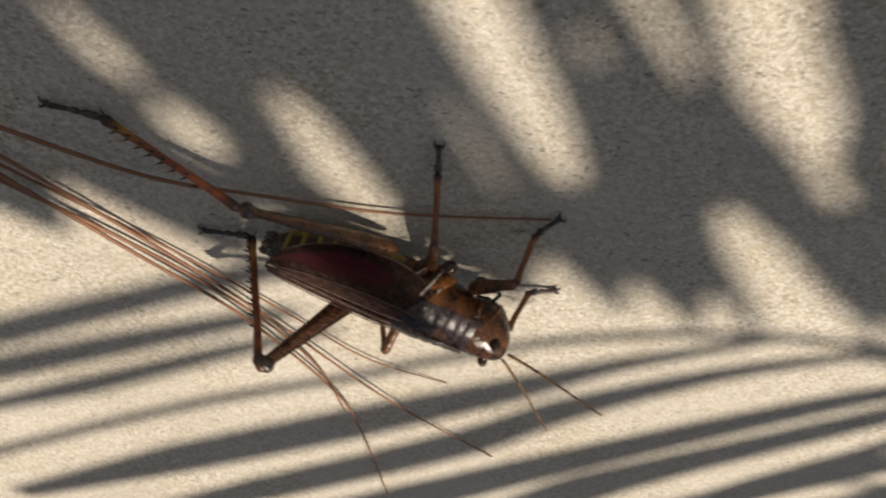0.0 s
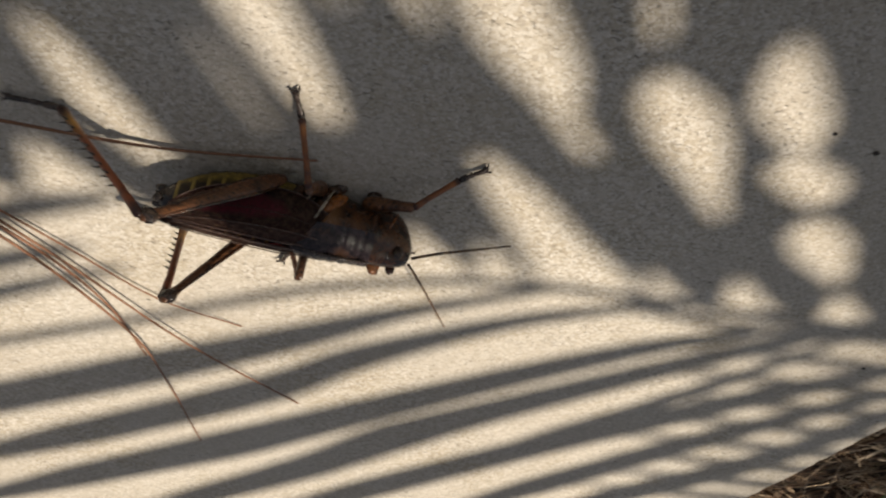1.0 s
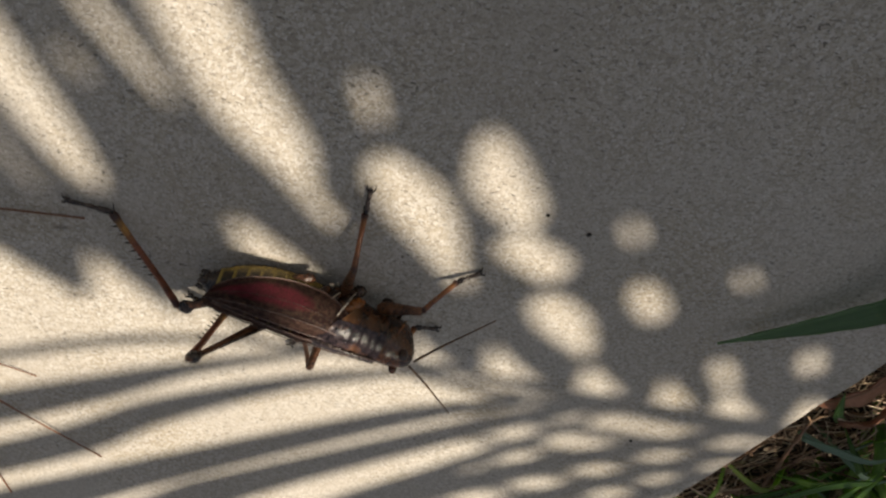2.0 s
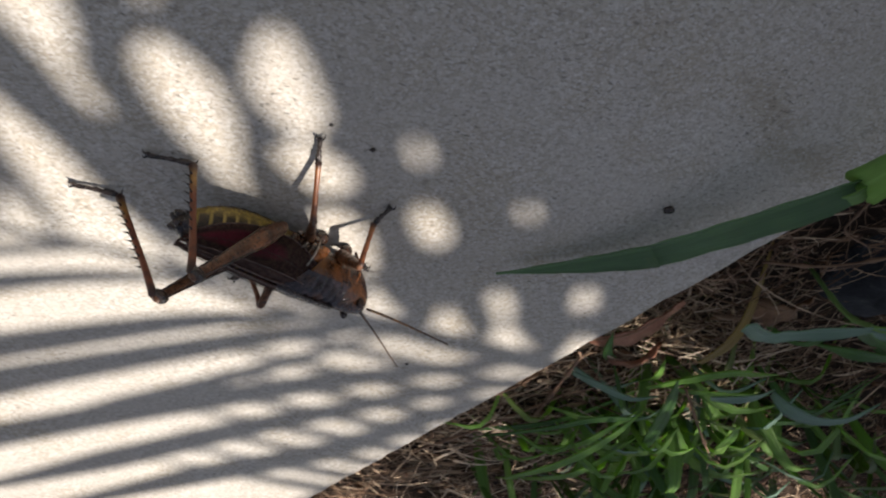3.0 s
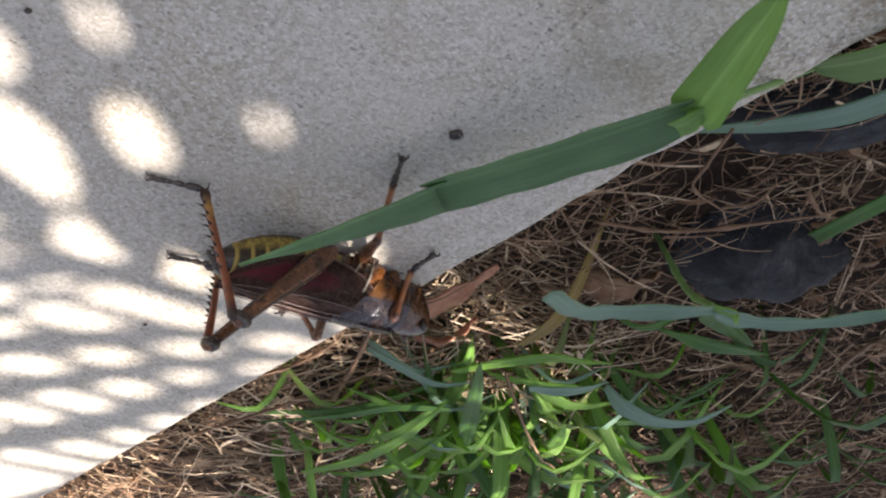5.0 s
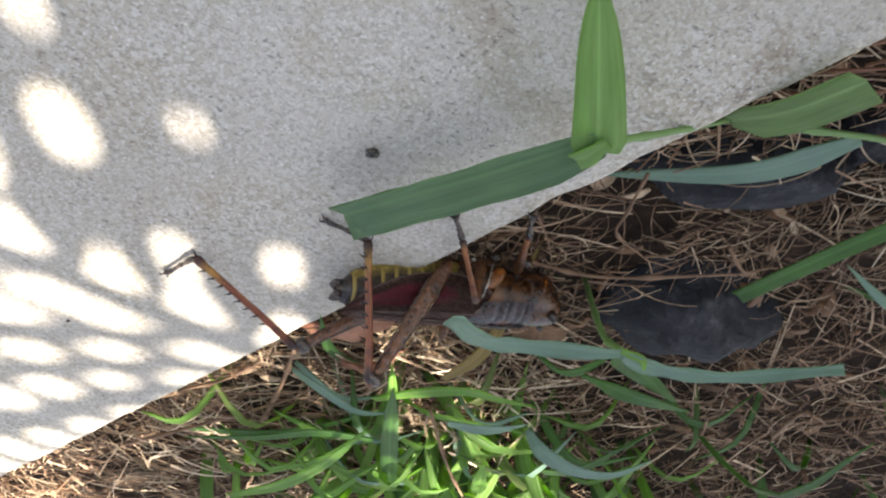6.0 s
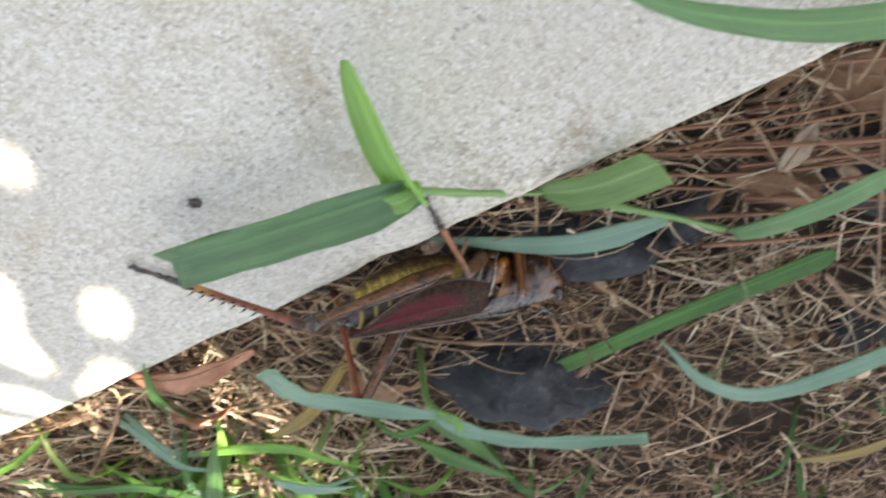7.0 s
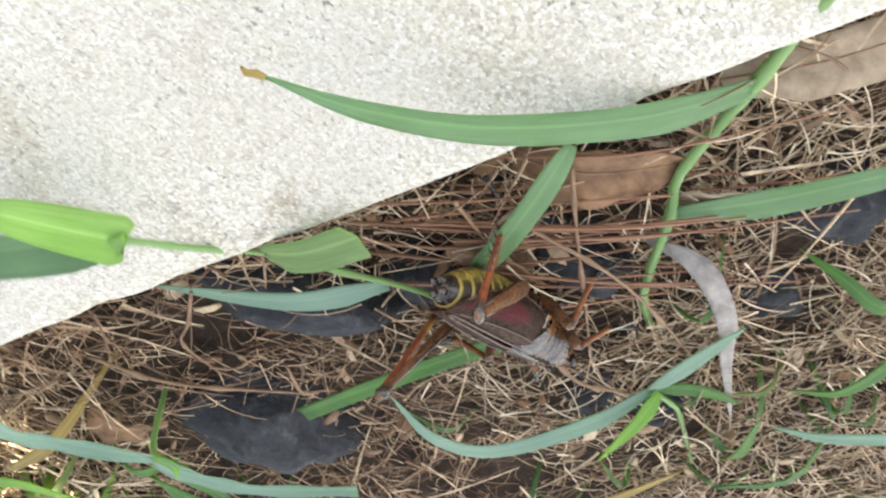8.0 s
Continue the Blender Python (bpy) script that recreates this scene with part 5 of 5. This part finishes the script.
# small dark specks lying on the slab
for place, r in (((-0.2527, 0.2040, 0.0006), 0.0017), ((-0.1646, 0.2137, 0.0003), 0.0008), ((-0.1513, 0.2092, 0.0003), 0.0006), ((-0.2151, 0.3092, 0.0003), 0.0006)):
    speck = thing("seed", "small dark dry seed lying on the slab", "seed", "specks on the slab")
    bm = bmesh.new()
    ball(bm, (0, 0, 0), (r, 0.75 * r, 0.7 * r), rough=0.3, seed=r * 1000)
    part("husk", bm, DARK, speck)
    speck.matrix_basis = pose(*place, 0, 0, 40)


# ---- loose stems and flakes over the litter ----
def dry_stem(label, points, radius, lift=0.0):
    """A kinked dead stem with one or two joints."""
    stem = thing("dry_stem", label, "dry stem", "dry stems")
    bm = bmesh.new()
    way = spline([(x, y, z + lift) for x, y, z in points], 16)
    tube(bm, way, [radius * (1.5 if k in (5, 11) else 1 - 0.025 * k) for k in range(17)], 6)
    part("stalk", bm, STRAW, stem)
    bm = bmesh.new()
    end, before = way[-1], way[-3]
    side = (end - before).cross(Vector((0, 0, 1))).normalized()
    for k in (-1, 1):
        tube(bm, [end, end + (end - before) * 0.7 + side * (0.002 * k), end + (end - before) * 1.1 + side * (0.0035 * k) + Vector((0, 0, 0.001))], [radius * 0.5, radius * 0.4, radius * 0.15], 5)
    part("frayed_end", bm, STRAW, stem)


for label, pts, r in (
    ("thin pale dead stem hanging off the slab's edge", [(-0.3107, 0.1764, -0.004), (-0.3218, 0.1950, -0.012), (-0.3267, 0.2043, -0.014), (-0.3426, 0.2091, -0.016)], 0.0005),
    ("long brown dead stem lying over the litter", [(-0.3114, 0.2276, -0.014), (-0.3331, 0.2171, -0.011), (-0.3635, 0.1966, -0.013)], 0.0006),
    ("straight pale dry stalk lying over pine needles", [(-0.3487, 0.0850, -0.008), (-0.3661, 0.0968, -0.009), (-0.4120, 0.1258, -0.014)], 0.0006),
    ("long reddish dry stalk across the litter", [(-0.3537, 0.1050, -0.009), (-0.3902, 0.0987, -0.008), (-0.4411, 0.1058, -0.014)], 0.0006),
    ("short pale straw piece on the soil", [(-0.3522, 0.1893, -0.012), (-0.3601, 0.1926, -0.010), (-0.3656, 0.1930, -0.012)], 0.0006),
    ("yellowish dry stem near the grass star", [(-0.3949, 0.1313, -0.012), (-0.4144, 0.1327, -0.010), (-0.4324, 0.1268, -0.013)], 0.0008),
    ("long pale straw beside the slab", [(-0.2559, 0.3965, -0.014), (-0.2699, 0.3623, -0.010), (-0.2917, 0.3267, -0.012)], 0.0007),
    ("flat pale straw leaning on the slab's edge", [(-0.2909, 0.3486, -0.014), (-0.2836, 0.3162, -0.010), (-0.2746, 0.2876, -0.003)], 0.0009),
    ("thin pale stalk crossing the grass tuft", [(-0.3258, 0.2938, -0.004), (-0.3446, 0.3119, 0.002), (-0.3679, 0.3343, 0.000)], 0.0006),
    ("brown straw along the slab's edge", [(-0.2595, 0.3437, -0.012), (-0.2680, 0.3258, -0.010), (-0.2733, 0.3059, -0.010)], 0.0006),
    ("thin dead stem on dark soil", [(-0.3371, 0.2051, -0.012), (-0.3411, 0.1980, -0.010), (-0.3433, 0.1915, -0.012)], 0.0004),
    ("upright broken stalk in the litter", [(-0.4234, 0.2716, -0.018), (-0.4113, 0.2583, -0.010), (-0.4017, 0.2477, -0.006)], 0.0006),
    ("frayed pale stalk in the litter", [(-0.4411, 0.2538, -0.016), (-0.4285, 0.2323, -0.010), (-0.4278, 0.2269, -0.006)], 0.0008),
):
    dry_stem(label, pts, r)

strands("dead_grass_litter", "fine brown root threads and fibres on the soil", 9000, STRAW, 41, (-0.60, -0.22, -0.04, 0.52), (0.005, 0.022), (0.0001, 0.00028), 0.016, bend=0.6, keep=on_litter)


def flakes(count, material, seed, label):
    """Torn chips of dead leaf, lying at all angles."""
    gen = np.random.default_rng(seed)
    bm = bmesh.new()
    done = 0
    while done < count:
        x, y = gen.uniform(-0.58, -0.22), gen.uniform(-0.03, 0.50)
        if not off_slab(x, y):
            continue
        done += 1
        a, size, tilt = gen.uniform(0, 2 * math.pi), gen.uniform(0.003, 0.010), gen.normal(0, 0.4)
        z = soil_height(x, y) + gen.uniform(0.001, 0.010)
        c, s = math.cos(a), math.sin(a)
        pts = [(x, y, z), (x + 0.5 * c * size, y + 0.5 * s * size, z + 0.4 * tilt * size + 0.001), (x + c * size, y + s * size, z + tilt * size)]
        ribbon(bm, pts, size * gen.uniform(0.2, 0.5), lambda u: 0.35 + 0.65 * math.sin(math.pi * (0.1 + 0.8 * u)), n=3, fold=gen.uniform(-0.4, 0.4), face=(gen.normal(0, 0.4), gen.normal(0, 0.4), 1))
    tagged(part("leaf_flakes", bm, material), label, "leaf litter", kind="stuff")


strands("dead_grass_litter", "pale golden dry grass stems over the litter", 2700, PALE_STRAW, 43, (-0.58, -0.32, -0.05, 0.17), (0.008, 0.026), (0.00016, 0.0004), 0.018, bend=0.4, keep=on_litter)
# pale stems laid where sun dapples the litter, light put into colour
strands("dead_grass_litter", "dry grass stems along the slab's edge, coloured pale as if sunlit", 800, PALE_STRAW, 44, (-0.37, -0.22, 0.27, 0.44), (0.010, 0.034), (0.0002, 0.00055), 0.018, bend=0.3, keep=on_litter)
flakes(420, DEAD, 51, "torn brown chips of dead leaf in the litter")
flakes(260, STRAW, 52, "flat pale bits of dead grass leaf in the litter")
# dry crumbs caught along the slab's edge
strands("dead_grass_litter", "dry straw ends leaning on the slab's edge", 420, STRAW, 61, (-0.37, -0.22, 0.00, 0.45), (0.008, 0.024), (0.0002, 0.0006), 0.022, keep=lambda x, y: edge_x(y) - 0.016 < x < edge_x(y) - 0.003)


# ---- what moves ----
# the grasshopper's middle: seconds, place, heading, rise of the head, roll
BODY = [
    (0, 0.0066, 0.2575, 0.0162, 161.7, 12.4, 5.4),
    (0.5, 0.0069, 0.2571, 0.0173, 161.4, 11.0, 4.6),
    (1, -0.0250, 0.2545, 0.0123, 172.0, 4.0, 4.3),
    (1.5, -0.0614, 0.2518, 0.0139, 170.2, 0.1, 4.7),
    (2, -0.0947, 0.2543, 0.0141, 167.7, 6.6, 4.5),
    (2.2, -0.0976, 0.2543, 0.0143, 167.5, 4.7, 4.2),
    (3.3, -0.1709, 0.2558, 0.0138, 159.5, -1.9, 8.4),
    (3.5, -0.1809, 0.2604, 0.0142, 165.4, 2.4, 5.1),
    (4, -0.2116, 0.2673, 0.0143, 163.9, -1.0, 4.5),
    (4.5, -0.2266, 0.2672, 0.0142, 168.5, 1.0, 4.9),
    (4.7, -0.2357, 0.2638, 0.0136, 166.8, -1.2, 4.6),
    (5.8, -0.2886, 0.2452, 0.0058, 182.9, -16.6, 10.2),
    (6, -0.2981, 0.2384, 0.0026, 193.1, -9.5, 17.0),
    (6.5, -0.3133, 0.2197, -0.0011, 204.1, -19.0, 32.0),
    (7, -0.3248, 0.1954, -0.0044, 206.0, -22.0, 38.0),
    (7.5, -0.3340, 0.1829, -0.0052, 184.0, -18.8, 28.0),
    (7.8, -0.3656, 0.1354, -0.0051, 174.0, -17.0, 18.0),
    (8, -0.3797, 0.1300, -0.0052, 175.0, -15.4, 12.0),
]
# toes of the fore and middle legs on the plan, where they are known
TOES = {
    ("left", "fore"): {0: (-0.0313, 0.2391), 0.5: (-0.0325, 0.2399), 1: (-0.0707, 0.2355), 1.5: (-0.0734, 0.2304), 2: (-0.1387, 0.2355), 2.2: (-0.1424, 0.2311), 3.3: (-0.1798, 0.2340), 3.5: (-0.2148, 0.2475), 4: (-0.2292, 0.2322), 4.5: (-0.2700, 0.2481), 4.7: (-0.2683, 0.2482), 5.8: (-0.2959, 0.2015), 6: (-0.2932, 0.1973), 6.5: (-0.3011, 0.1725), 7: (-0.3234, 0.1736)},
    ("left", "mid"): {0: (-0.0015, 0.2187), 0.5: (-0.0019, 0.2188), 1: (-0.0237, 0.2178), 1.5: (-0.0655, 0.2047), 2: (-0.1031, 0.2118), 2.2: (-0.1030, 0.2114), 3.3: (-0.1755, 0.2172), 3.5: (-0.1757, 0.2171), 4: (-0.2124, 0.2207), 4.5: (-0.2128, 0.2208), 4.7: (-0.2229, 0.2190), 5.8: (-0.2773, 0.2113), 6: (-0.2800, 0.2105), 6.5: (-0.2902, 0.1871), 7: (-0.2930, 0.1694), 7.5: (-0.2954, 0.1709)},
    ("right", "fore"): {0: (-0.0354, 0.2667), 0.5: (-0.0363, 0.2669), 1.5: (-0.0870, 0.2458), 2: (-0.1323, 0.2625), 2.2: (-0.1332, 0.2606), 3.3: (-0.2055, 0.2616), 4: (-0.2479, 0.2690)},
    ("right", "mid"): {},
}
REST = {("left", "fore"): (0.030, 0.022), ("right", "fore"): (0.034, -0.012), ("left", "mid"): (0.004, 0.032), ("right", "mid"): (0.002, -0.026), ("left", "hind"): (-0.030, 0.020), ("right", "hind"): (-0.030, -0.018)}
# hind legs: ankle and toe on the plan, knee
HIND = {
    "left": {
        0: (0.0708, 0.2164, 0.0822, 0.2143, 0.0396, 0.2288, 0.0164),
        0.5: (0.0708, 0.2164, 0.0822, 0.2143, 0.0396, 0.2276, 0.0174),
        1: (0.0291, 0.2304, 0.0406, 0.2294, 0.0067, 0.2338, 0.0278),
        1.5: (-0.0382, 0.2334, -0.0268, 0.2318, -0.0335, 0.2391, 0.0356),
        2: (-0.0374, 0.2340, -0.0259, 0.2328, -0.0578, 0.2617, 0.0086),
        2.2: (-0.0384, 0.2333, -0.0269, 0.2318, -0.0623, 0.2372, 0.0249),
        3.3: (-0.1327, 0.2348, -0.1213, 0.2369, -0.1422, 0.2390, 0.0335),
        3.5: (-0.1323, 0.2352, -0.1208, 0.2370, -0.1478, 0.2432, 0.0283),
        4: (-0.1988, 0.2483, -0.1902, 0.2405, -0.1895, 0.2435, 0.0368),
        4.5: (-0.2057, 0.2475, -0.1942, 0.2487, -0.1983, 0.2488, 0.0342),
        4.7: (-0.2054, 0.2467, -0.1941, 0.2491, -0.2090, 0.2445, 0.0348),
        5.8: (-0.2642, 0.2341, -0.2531, 0.2308, -0.2687, 0.2364, 0.0332),
        6: (-0.2661, 0.2287, -0.2545, 0.2290, -0.2751, 0.2408, 0.0271),
        6.5: (-0.2688, 0.2289, -0.2572, 0.2286, -0.2926, 0.2340, 0.0272),
        7: (-0.2627, 0.2279, -0.2515, 0.2310, -0.2879, 0.2075, 0.0153),
    },
    "right": {
        0: (0.0415, 0.2529, 0.0531, 0.2527, 0.0323, 0.2581, 0.0380),
        0.5: (0.0367, 0.2672, 0.0468, 0.2613, 0.0357, 0.2531, 0.0360),
        1: (0.0029, 0.2700, 0.0139, 0.2661, 0.0019, 0.2564, 0.0342),
        1.5: (-0.0100, 0.2556, 0.0006, 0.2602, -0.0278, 0.2869, 0.0078),
        2: (-0.0701, 0.2692, -0.0595, 0.2645, -0.0636, 0.2530, 0.0319),
        2.2: (-0.0728, 0.2655, -0.0622, 0.2608, -0.0653, 0.2511, 0.0310),
        3.3: (-0.1249, 0.2481, -0.1141, 0.2524, -0.1377, 0.2518, 0.0316),
        3.5: (-0.1569, 0.2775, -0.1530, 0.2666, -0.1482, 0.2558, 0.0307),
        4: (-0.1619, 0.2492, -0.1505, 0.2508, -0.1756, 0.2611, 0.0277),
        4.5: (-0.1658, 0.2579, -0.1562, 0.2645, -0.1881, 0.2628, 0.0233),
        4.7: (-0.2159, 0.2807, -0.2053, 0.2759, -0.2039, 0.2609, 0.0323),
        5.8: (-0.2315, 0.2598, -0.2258, 0.2699, -0.2552, 0.2584, 0.0209),
        6: (-0.2334, 0.2601, -0.2299, 0.2712, -0.2645, 0.2605, 0.0102),
        6.5: (-0.2624, 0.2521, -0.2569, 0.2623, -0.2913, 0.2451, 0.0191),
        8: (-0.3686, 0.1468, -0.3575, 0.1436, -0.3586, 0.1401, 0.0184),
    },
}
# where the antennae point in the body's space: left x, y, z, right x, y, z
FEELERS = [
    (0, 0.92, 0.28, 0.26, 0.81, -0.58, 0.06),
    (0.5, 0.95, 0.20, 0.25, 0.80, -0.60, 0.09),
    (1, 0.77, 0.63, -0.06, 0.63, -0.77, 0.04),
    (1.5, 0.66, 0.67, 0.35, 0.81, -0.59, -0.01),
    (2, 0.57, 0.68, -0.47, 0.78, -0.62, -0.13),
    (2.2, 0.77, 0.61, -0.21, 0.81, -0.56, -0.19),
    (3.3, 0.74, 0.60, 0.29, 0.91, -0.36, 0.21),
    (3.5, 0.80, 0.54, 0.26, 0.85, -0.51, 0.10),
    (4, 0.81, 0.58, 0.07, 0.78, -0.62, -0.09),
    (4.5, 0.86, -0.48, -0.15, 0.55, -0.81, -0.22),
    (5.8, 0.94, 0.02, -0.35, 0.87, -0.49, -0.08),
    (6, 0.88, -0.46, -0.14, 0.66, -0.74, -0.11),
    (6.5, 0.91, -0.30, -0.29, 0.94, -0.34, 0.08),
    (7, 0.11, 0.68, 0.72, -0.10, 0.63, 0.77),
    (8, 0.92, 0.36, -0.14, 0.98, 0.21, 0.06),
]


# strides while it walks on: seconds, share of the body's way, share of the way of the two sets of three legs
STRIDES = [(2.6, 2.2, 3.3, 0.36, 0.16, 0.52), (2.95, 2.2, 3.3, 0.68, 0.84, 0.58), (5.05, 4.7, 5.8, 0.30, 0.12, 0.48), (5.4, 4.7, 5.8, 0.64, 0.82, 0.54)]


def blend(table, t0, t1, share):
    return tuple(a + (b - a) * share for a, b in zip(table[t0], table[t1]))


ROWS = {row[0]: row for row in BODY}
for t, t0, t1, body, first, second in STRIDES:
    row = list(blend(ROWS, t0, t1, body))
    row[0] = t
    row[3] += 0.0012
    BODY.append(tuple(row))
    for table, share in ((TOES["left", "fore"], first), (TOES["left", "mid"], second), (TOES["right", "fore"], second), (HIND["left"], first), (HIND["right"], second)):
        if t0 in table and t1 in table:
            table[t] = blend(table, t0, t1, share)
BODY.sort()


def floor_z(x, y):
    return 0.0012 if x > edge_x(y) else -0.016


def body_pose(row):
    t, x, y, z, heading, rise, roll = row
    return pose(x, y, z, 0, 0, heading) @ pose(0, 0, 0, roll, -rise, 0)


def motions():
    walk(hopper, [(row[0], body_pose(row)) for row in BODY])
    for (side, kind), (thigh, shin, foot) in LEGS.items():
        s = 1 if side == "left" else -1
        a, b, c = BONES[kind]
        rows = ([], [], [])
        for row in BODY:
            t, m = row[0], body_pose(row)
            back = m.inverted()
            hx, hy, hz = HIPS[kind]
            hip = m @ Vector((hx, s * hy, hz))
            rest = m @ Vector((*REST[side, kind], 0))
            if kind == "hind":
                if t in HIND[side]:
                    ax, ay, tx, ty, kx, ky, kz = HIND[side][t]
                else:
                    ax, ay = rest.x, rest.y
                    out = m @ Vector((-0.042, s * 0.022, 0))
                    knee_rest = m @ Vector((-0.024, s * 0.010, 0.016))
                    tx, ty, kx, ky, kz = out.x, out.y, *knee_rest
                ankle, toe, hint = Vector((ax, ay, floor_z(ax, ay) + 0.0008)), Vector((tx, ty, floor_z(tx, ty))), Vector((kx, ky, kz))
            else:
                tx, ty = TOES[side, kind].get(t, (rest.x, rest.y))
                toe = Vector((tx, ty, floor_z(tx, ty)))
                flat = Vector((hip.x - tx, hip.y - ty, 0)).normalized()
                ankle = toe + flat * c * 0.9 + Vector((0, 0, 0.0012))
                hint = (hip + ankle) / 2 + Vector((0, 0, 0.03))
            reach = (ankle - hip).length
            if reach > (a + b) * 0.998:
                ankle = hip + (ankle - hip) * ((a + b) * 0.998 / reach)
            knee = joint(hip, ankle, a, b, hint)
            up = m.to_3x3() @ Vector((0, 0, 1))
            bend = (knee - (hip + ankle) / 2).normalized()
            rows[0].append((t, back @ aim(hip, knee, bend)))
            rows[1].append((t, back @ aim(knee, ankle, bend)))
            rows[2].append((t, back @ aim(ankle, toe, up)))
        for ob, some in zip((thigh, shin, foot), rows):
            walk(ob, some)
    for k, side in enumerate(("left", "right")):
        s = 1 if side == "left" else -1
        root = Vector((0.0315, s * 0.0016, -0.0005))
        walk(ANTENNAE[side], [(row[0], aim(root, root + Vector(row[1 + 3 * k : 4 + 3 * k]))) for row in FEELERS])
    # the long leaf's end: straight at first, folded back under as the grasshopper passes
    back = (NODE - FOLD).normalized() + Vector((-0.12, 0.04, -0.08))
    bends = [(0, (0.0002, -0.0034, -0.0034)), (4.7, (0.0002, -0.0034, -0.0034)), (5.8, (0.0002, -0.0012, -0.0010)), (6.5, (0.0002, -0.0012, -0.0010)), (7, (-0.0065, 0.0004, -0.0010)), (8, (-0.0005, -0.0016, -0.0010))]
    SWINGS = [(0, 0.0), (6.0, 0.0), (6.5, 0.2), (7, 0.6), (7.1, 0.3), (7.2, 0.1), (7.3, -1.2), (7.4, -1.8), (7.5, -1.7), (7.6, -1.1), (7.7, -2.5), (7.8, -1.4), (7.9, -0.2), (8, 0.9)]
    moments = [t for t, share in SWINGS]
    lift = Vector((0.002, -0.006, -0.001))
    arm = NODE - Vector(E_NODE)
    axis = arm.cross(lift).normalized()
    full = lift.length / arm.length

    def level(table, t):
        for (t0, a), (t1, b) in zip(table, table[1:]):
            if t0 <= t <= t1:
                return a + (b - a) * ((t - t0) / (t1 - t0))
        return table[-1][1]

    def swing(t):
        """The turn of the runner's free end about its joint at the slab's edge, as the grasshopper pushes under it."""
        share = level(SWINGS, t)
        return Matrix.Translation(E_NODE) @ Matrix.Rotation(full * share, 4, axis) @ Matrix.Translation(-Vector(E_NODE))

    def fold_at(t):
        end = FOLD + level([(k, Vector(v)) for k, v in bends], t)
        return LEAF_BASE + (end - LEAF_BASE).normalized() * span

    for ob in (knot, knot_stem, leaf_base):
        walk(ob, [(t, swing(t)) for t in moments])
    walk(long_leaf, [(t, swing(t) @ aim(LEAF_BASE, fold_at(t))) for t in sorted([4.7, 5.8] + moments)])
    aims = [(0, TIP + Vector((-0.002, 0.0004, -0.0080))), (3.5, TIP + Vector((-0.002, 0.0004, -0.0080))), (4, TIP), (4.5, TIP), (4.8, TIP + Vector((0, 0, 0.004)))]
    aims += [(5.1, FOLD + Vector((0.030, 0.005, 0.020))), (5.35, FOLD + Vector((0.010, -0.015, 0.030))), (5.6, FOLD + Vector((-0.010, -0.035, 0.006)))] + [(t, FOLD + back * 0.04) for t in [5.8] + moments[1:]]
    walk(leaf_tip, [(t, swing(t) @ aim(fold_at(t), p)) for t, p in aims])
    shoots = [(0, (-0.2703, 0.1359, 0.0303)), (3.5, (-0.2703, 0.1359, 0.0303)), (4, (-0.2710, 0.1338, 0.0267)), (4.5, (-0.2719, 0.1334, 0.0265)), (6, (-0.2613, 0.1371, 0.0118)), (6.5, (-0.2598, 0.1392, 0.0081)), (7, (-0.2553, 0.1446, 0.0160)), (7.1, (-0.2574, 0.1459, 0.0164)), (7.2, (-0.2470, 0.1400, -0.0030)), (7.3, (-0.2548, 0.1659, 0.0254)), (7.4, (-0.2518, 0.1949, 0.0334)), (7.5, (-0.2644, 0.1943, 0.0363)), (7.6, (-0.2567, 0.1794, 0.0289)), (7.7, (-0.2900, 0.1850, 0.0430)), (7.8, (-0.2848, 0.1844, 0.0459)), (7.9, (-0.2594, 0.1548, 0.0229)), (8, (-0.2554, 0.1549, 0.0286))]
    walk(shoot, [(t, swing(t) @ aim(NODE, swing(t).inverted() @ Vector(p), (0.55, -0.45, 0.6) if t < 5 else (0.1, -0.2, 0.9) if t < 6.2 else (0.48, 0.28, 0.59) if t < 7.25 else (0.3, -0.4, 0.7))) for t, p in shoots])
    # the blade under the stem: pressed down by the grasshopper, then free
    low, up = (-0.3652, 0.1375, -0.0120), (-0.3606, 0.1240, -0.0120)
    springs = [(0, low, (-0.3585, 0.0926, 0.0100)), (7.0, low, (-0.3585, 0.0926, 0.0100)), (7.4, low, (-0.3730, 0.0931, 0.0038)), (7.5, low, (-0.3717, 0.0960, 0.0081)), (7.78, up, (-0.3360, 0.0835, 0.0020)), (8, up, (-0.3414, 0.0803, -0.0024))]
    walk(spring_blade, [(t, aim(foot, p)) for t, foot, p in springs])


motions()
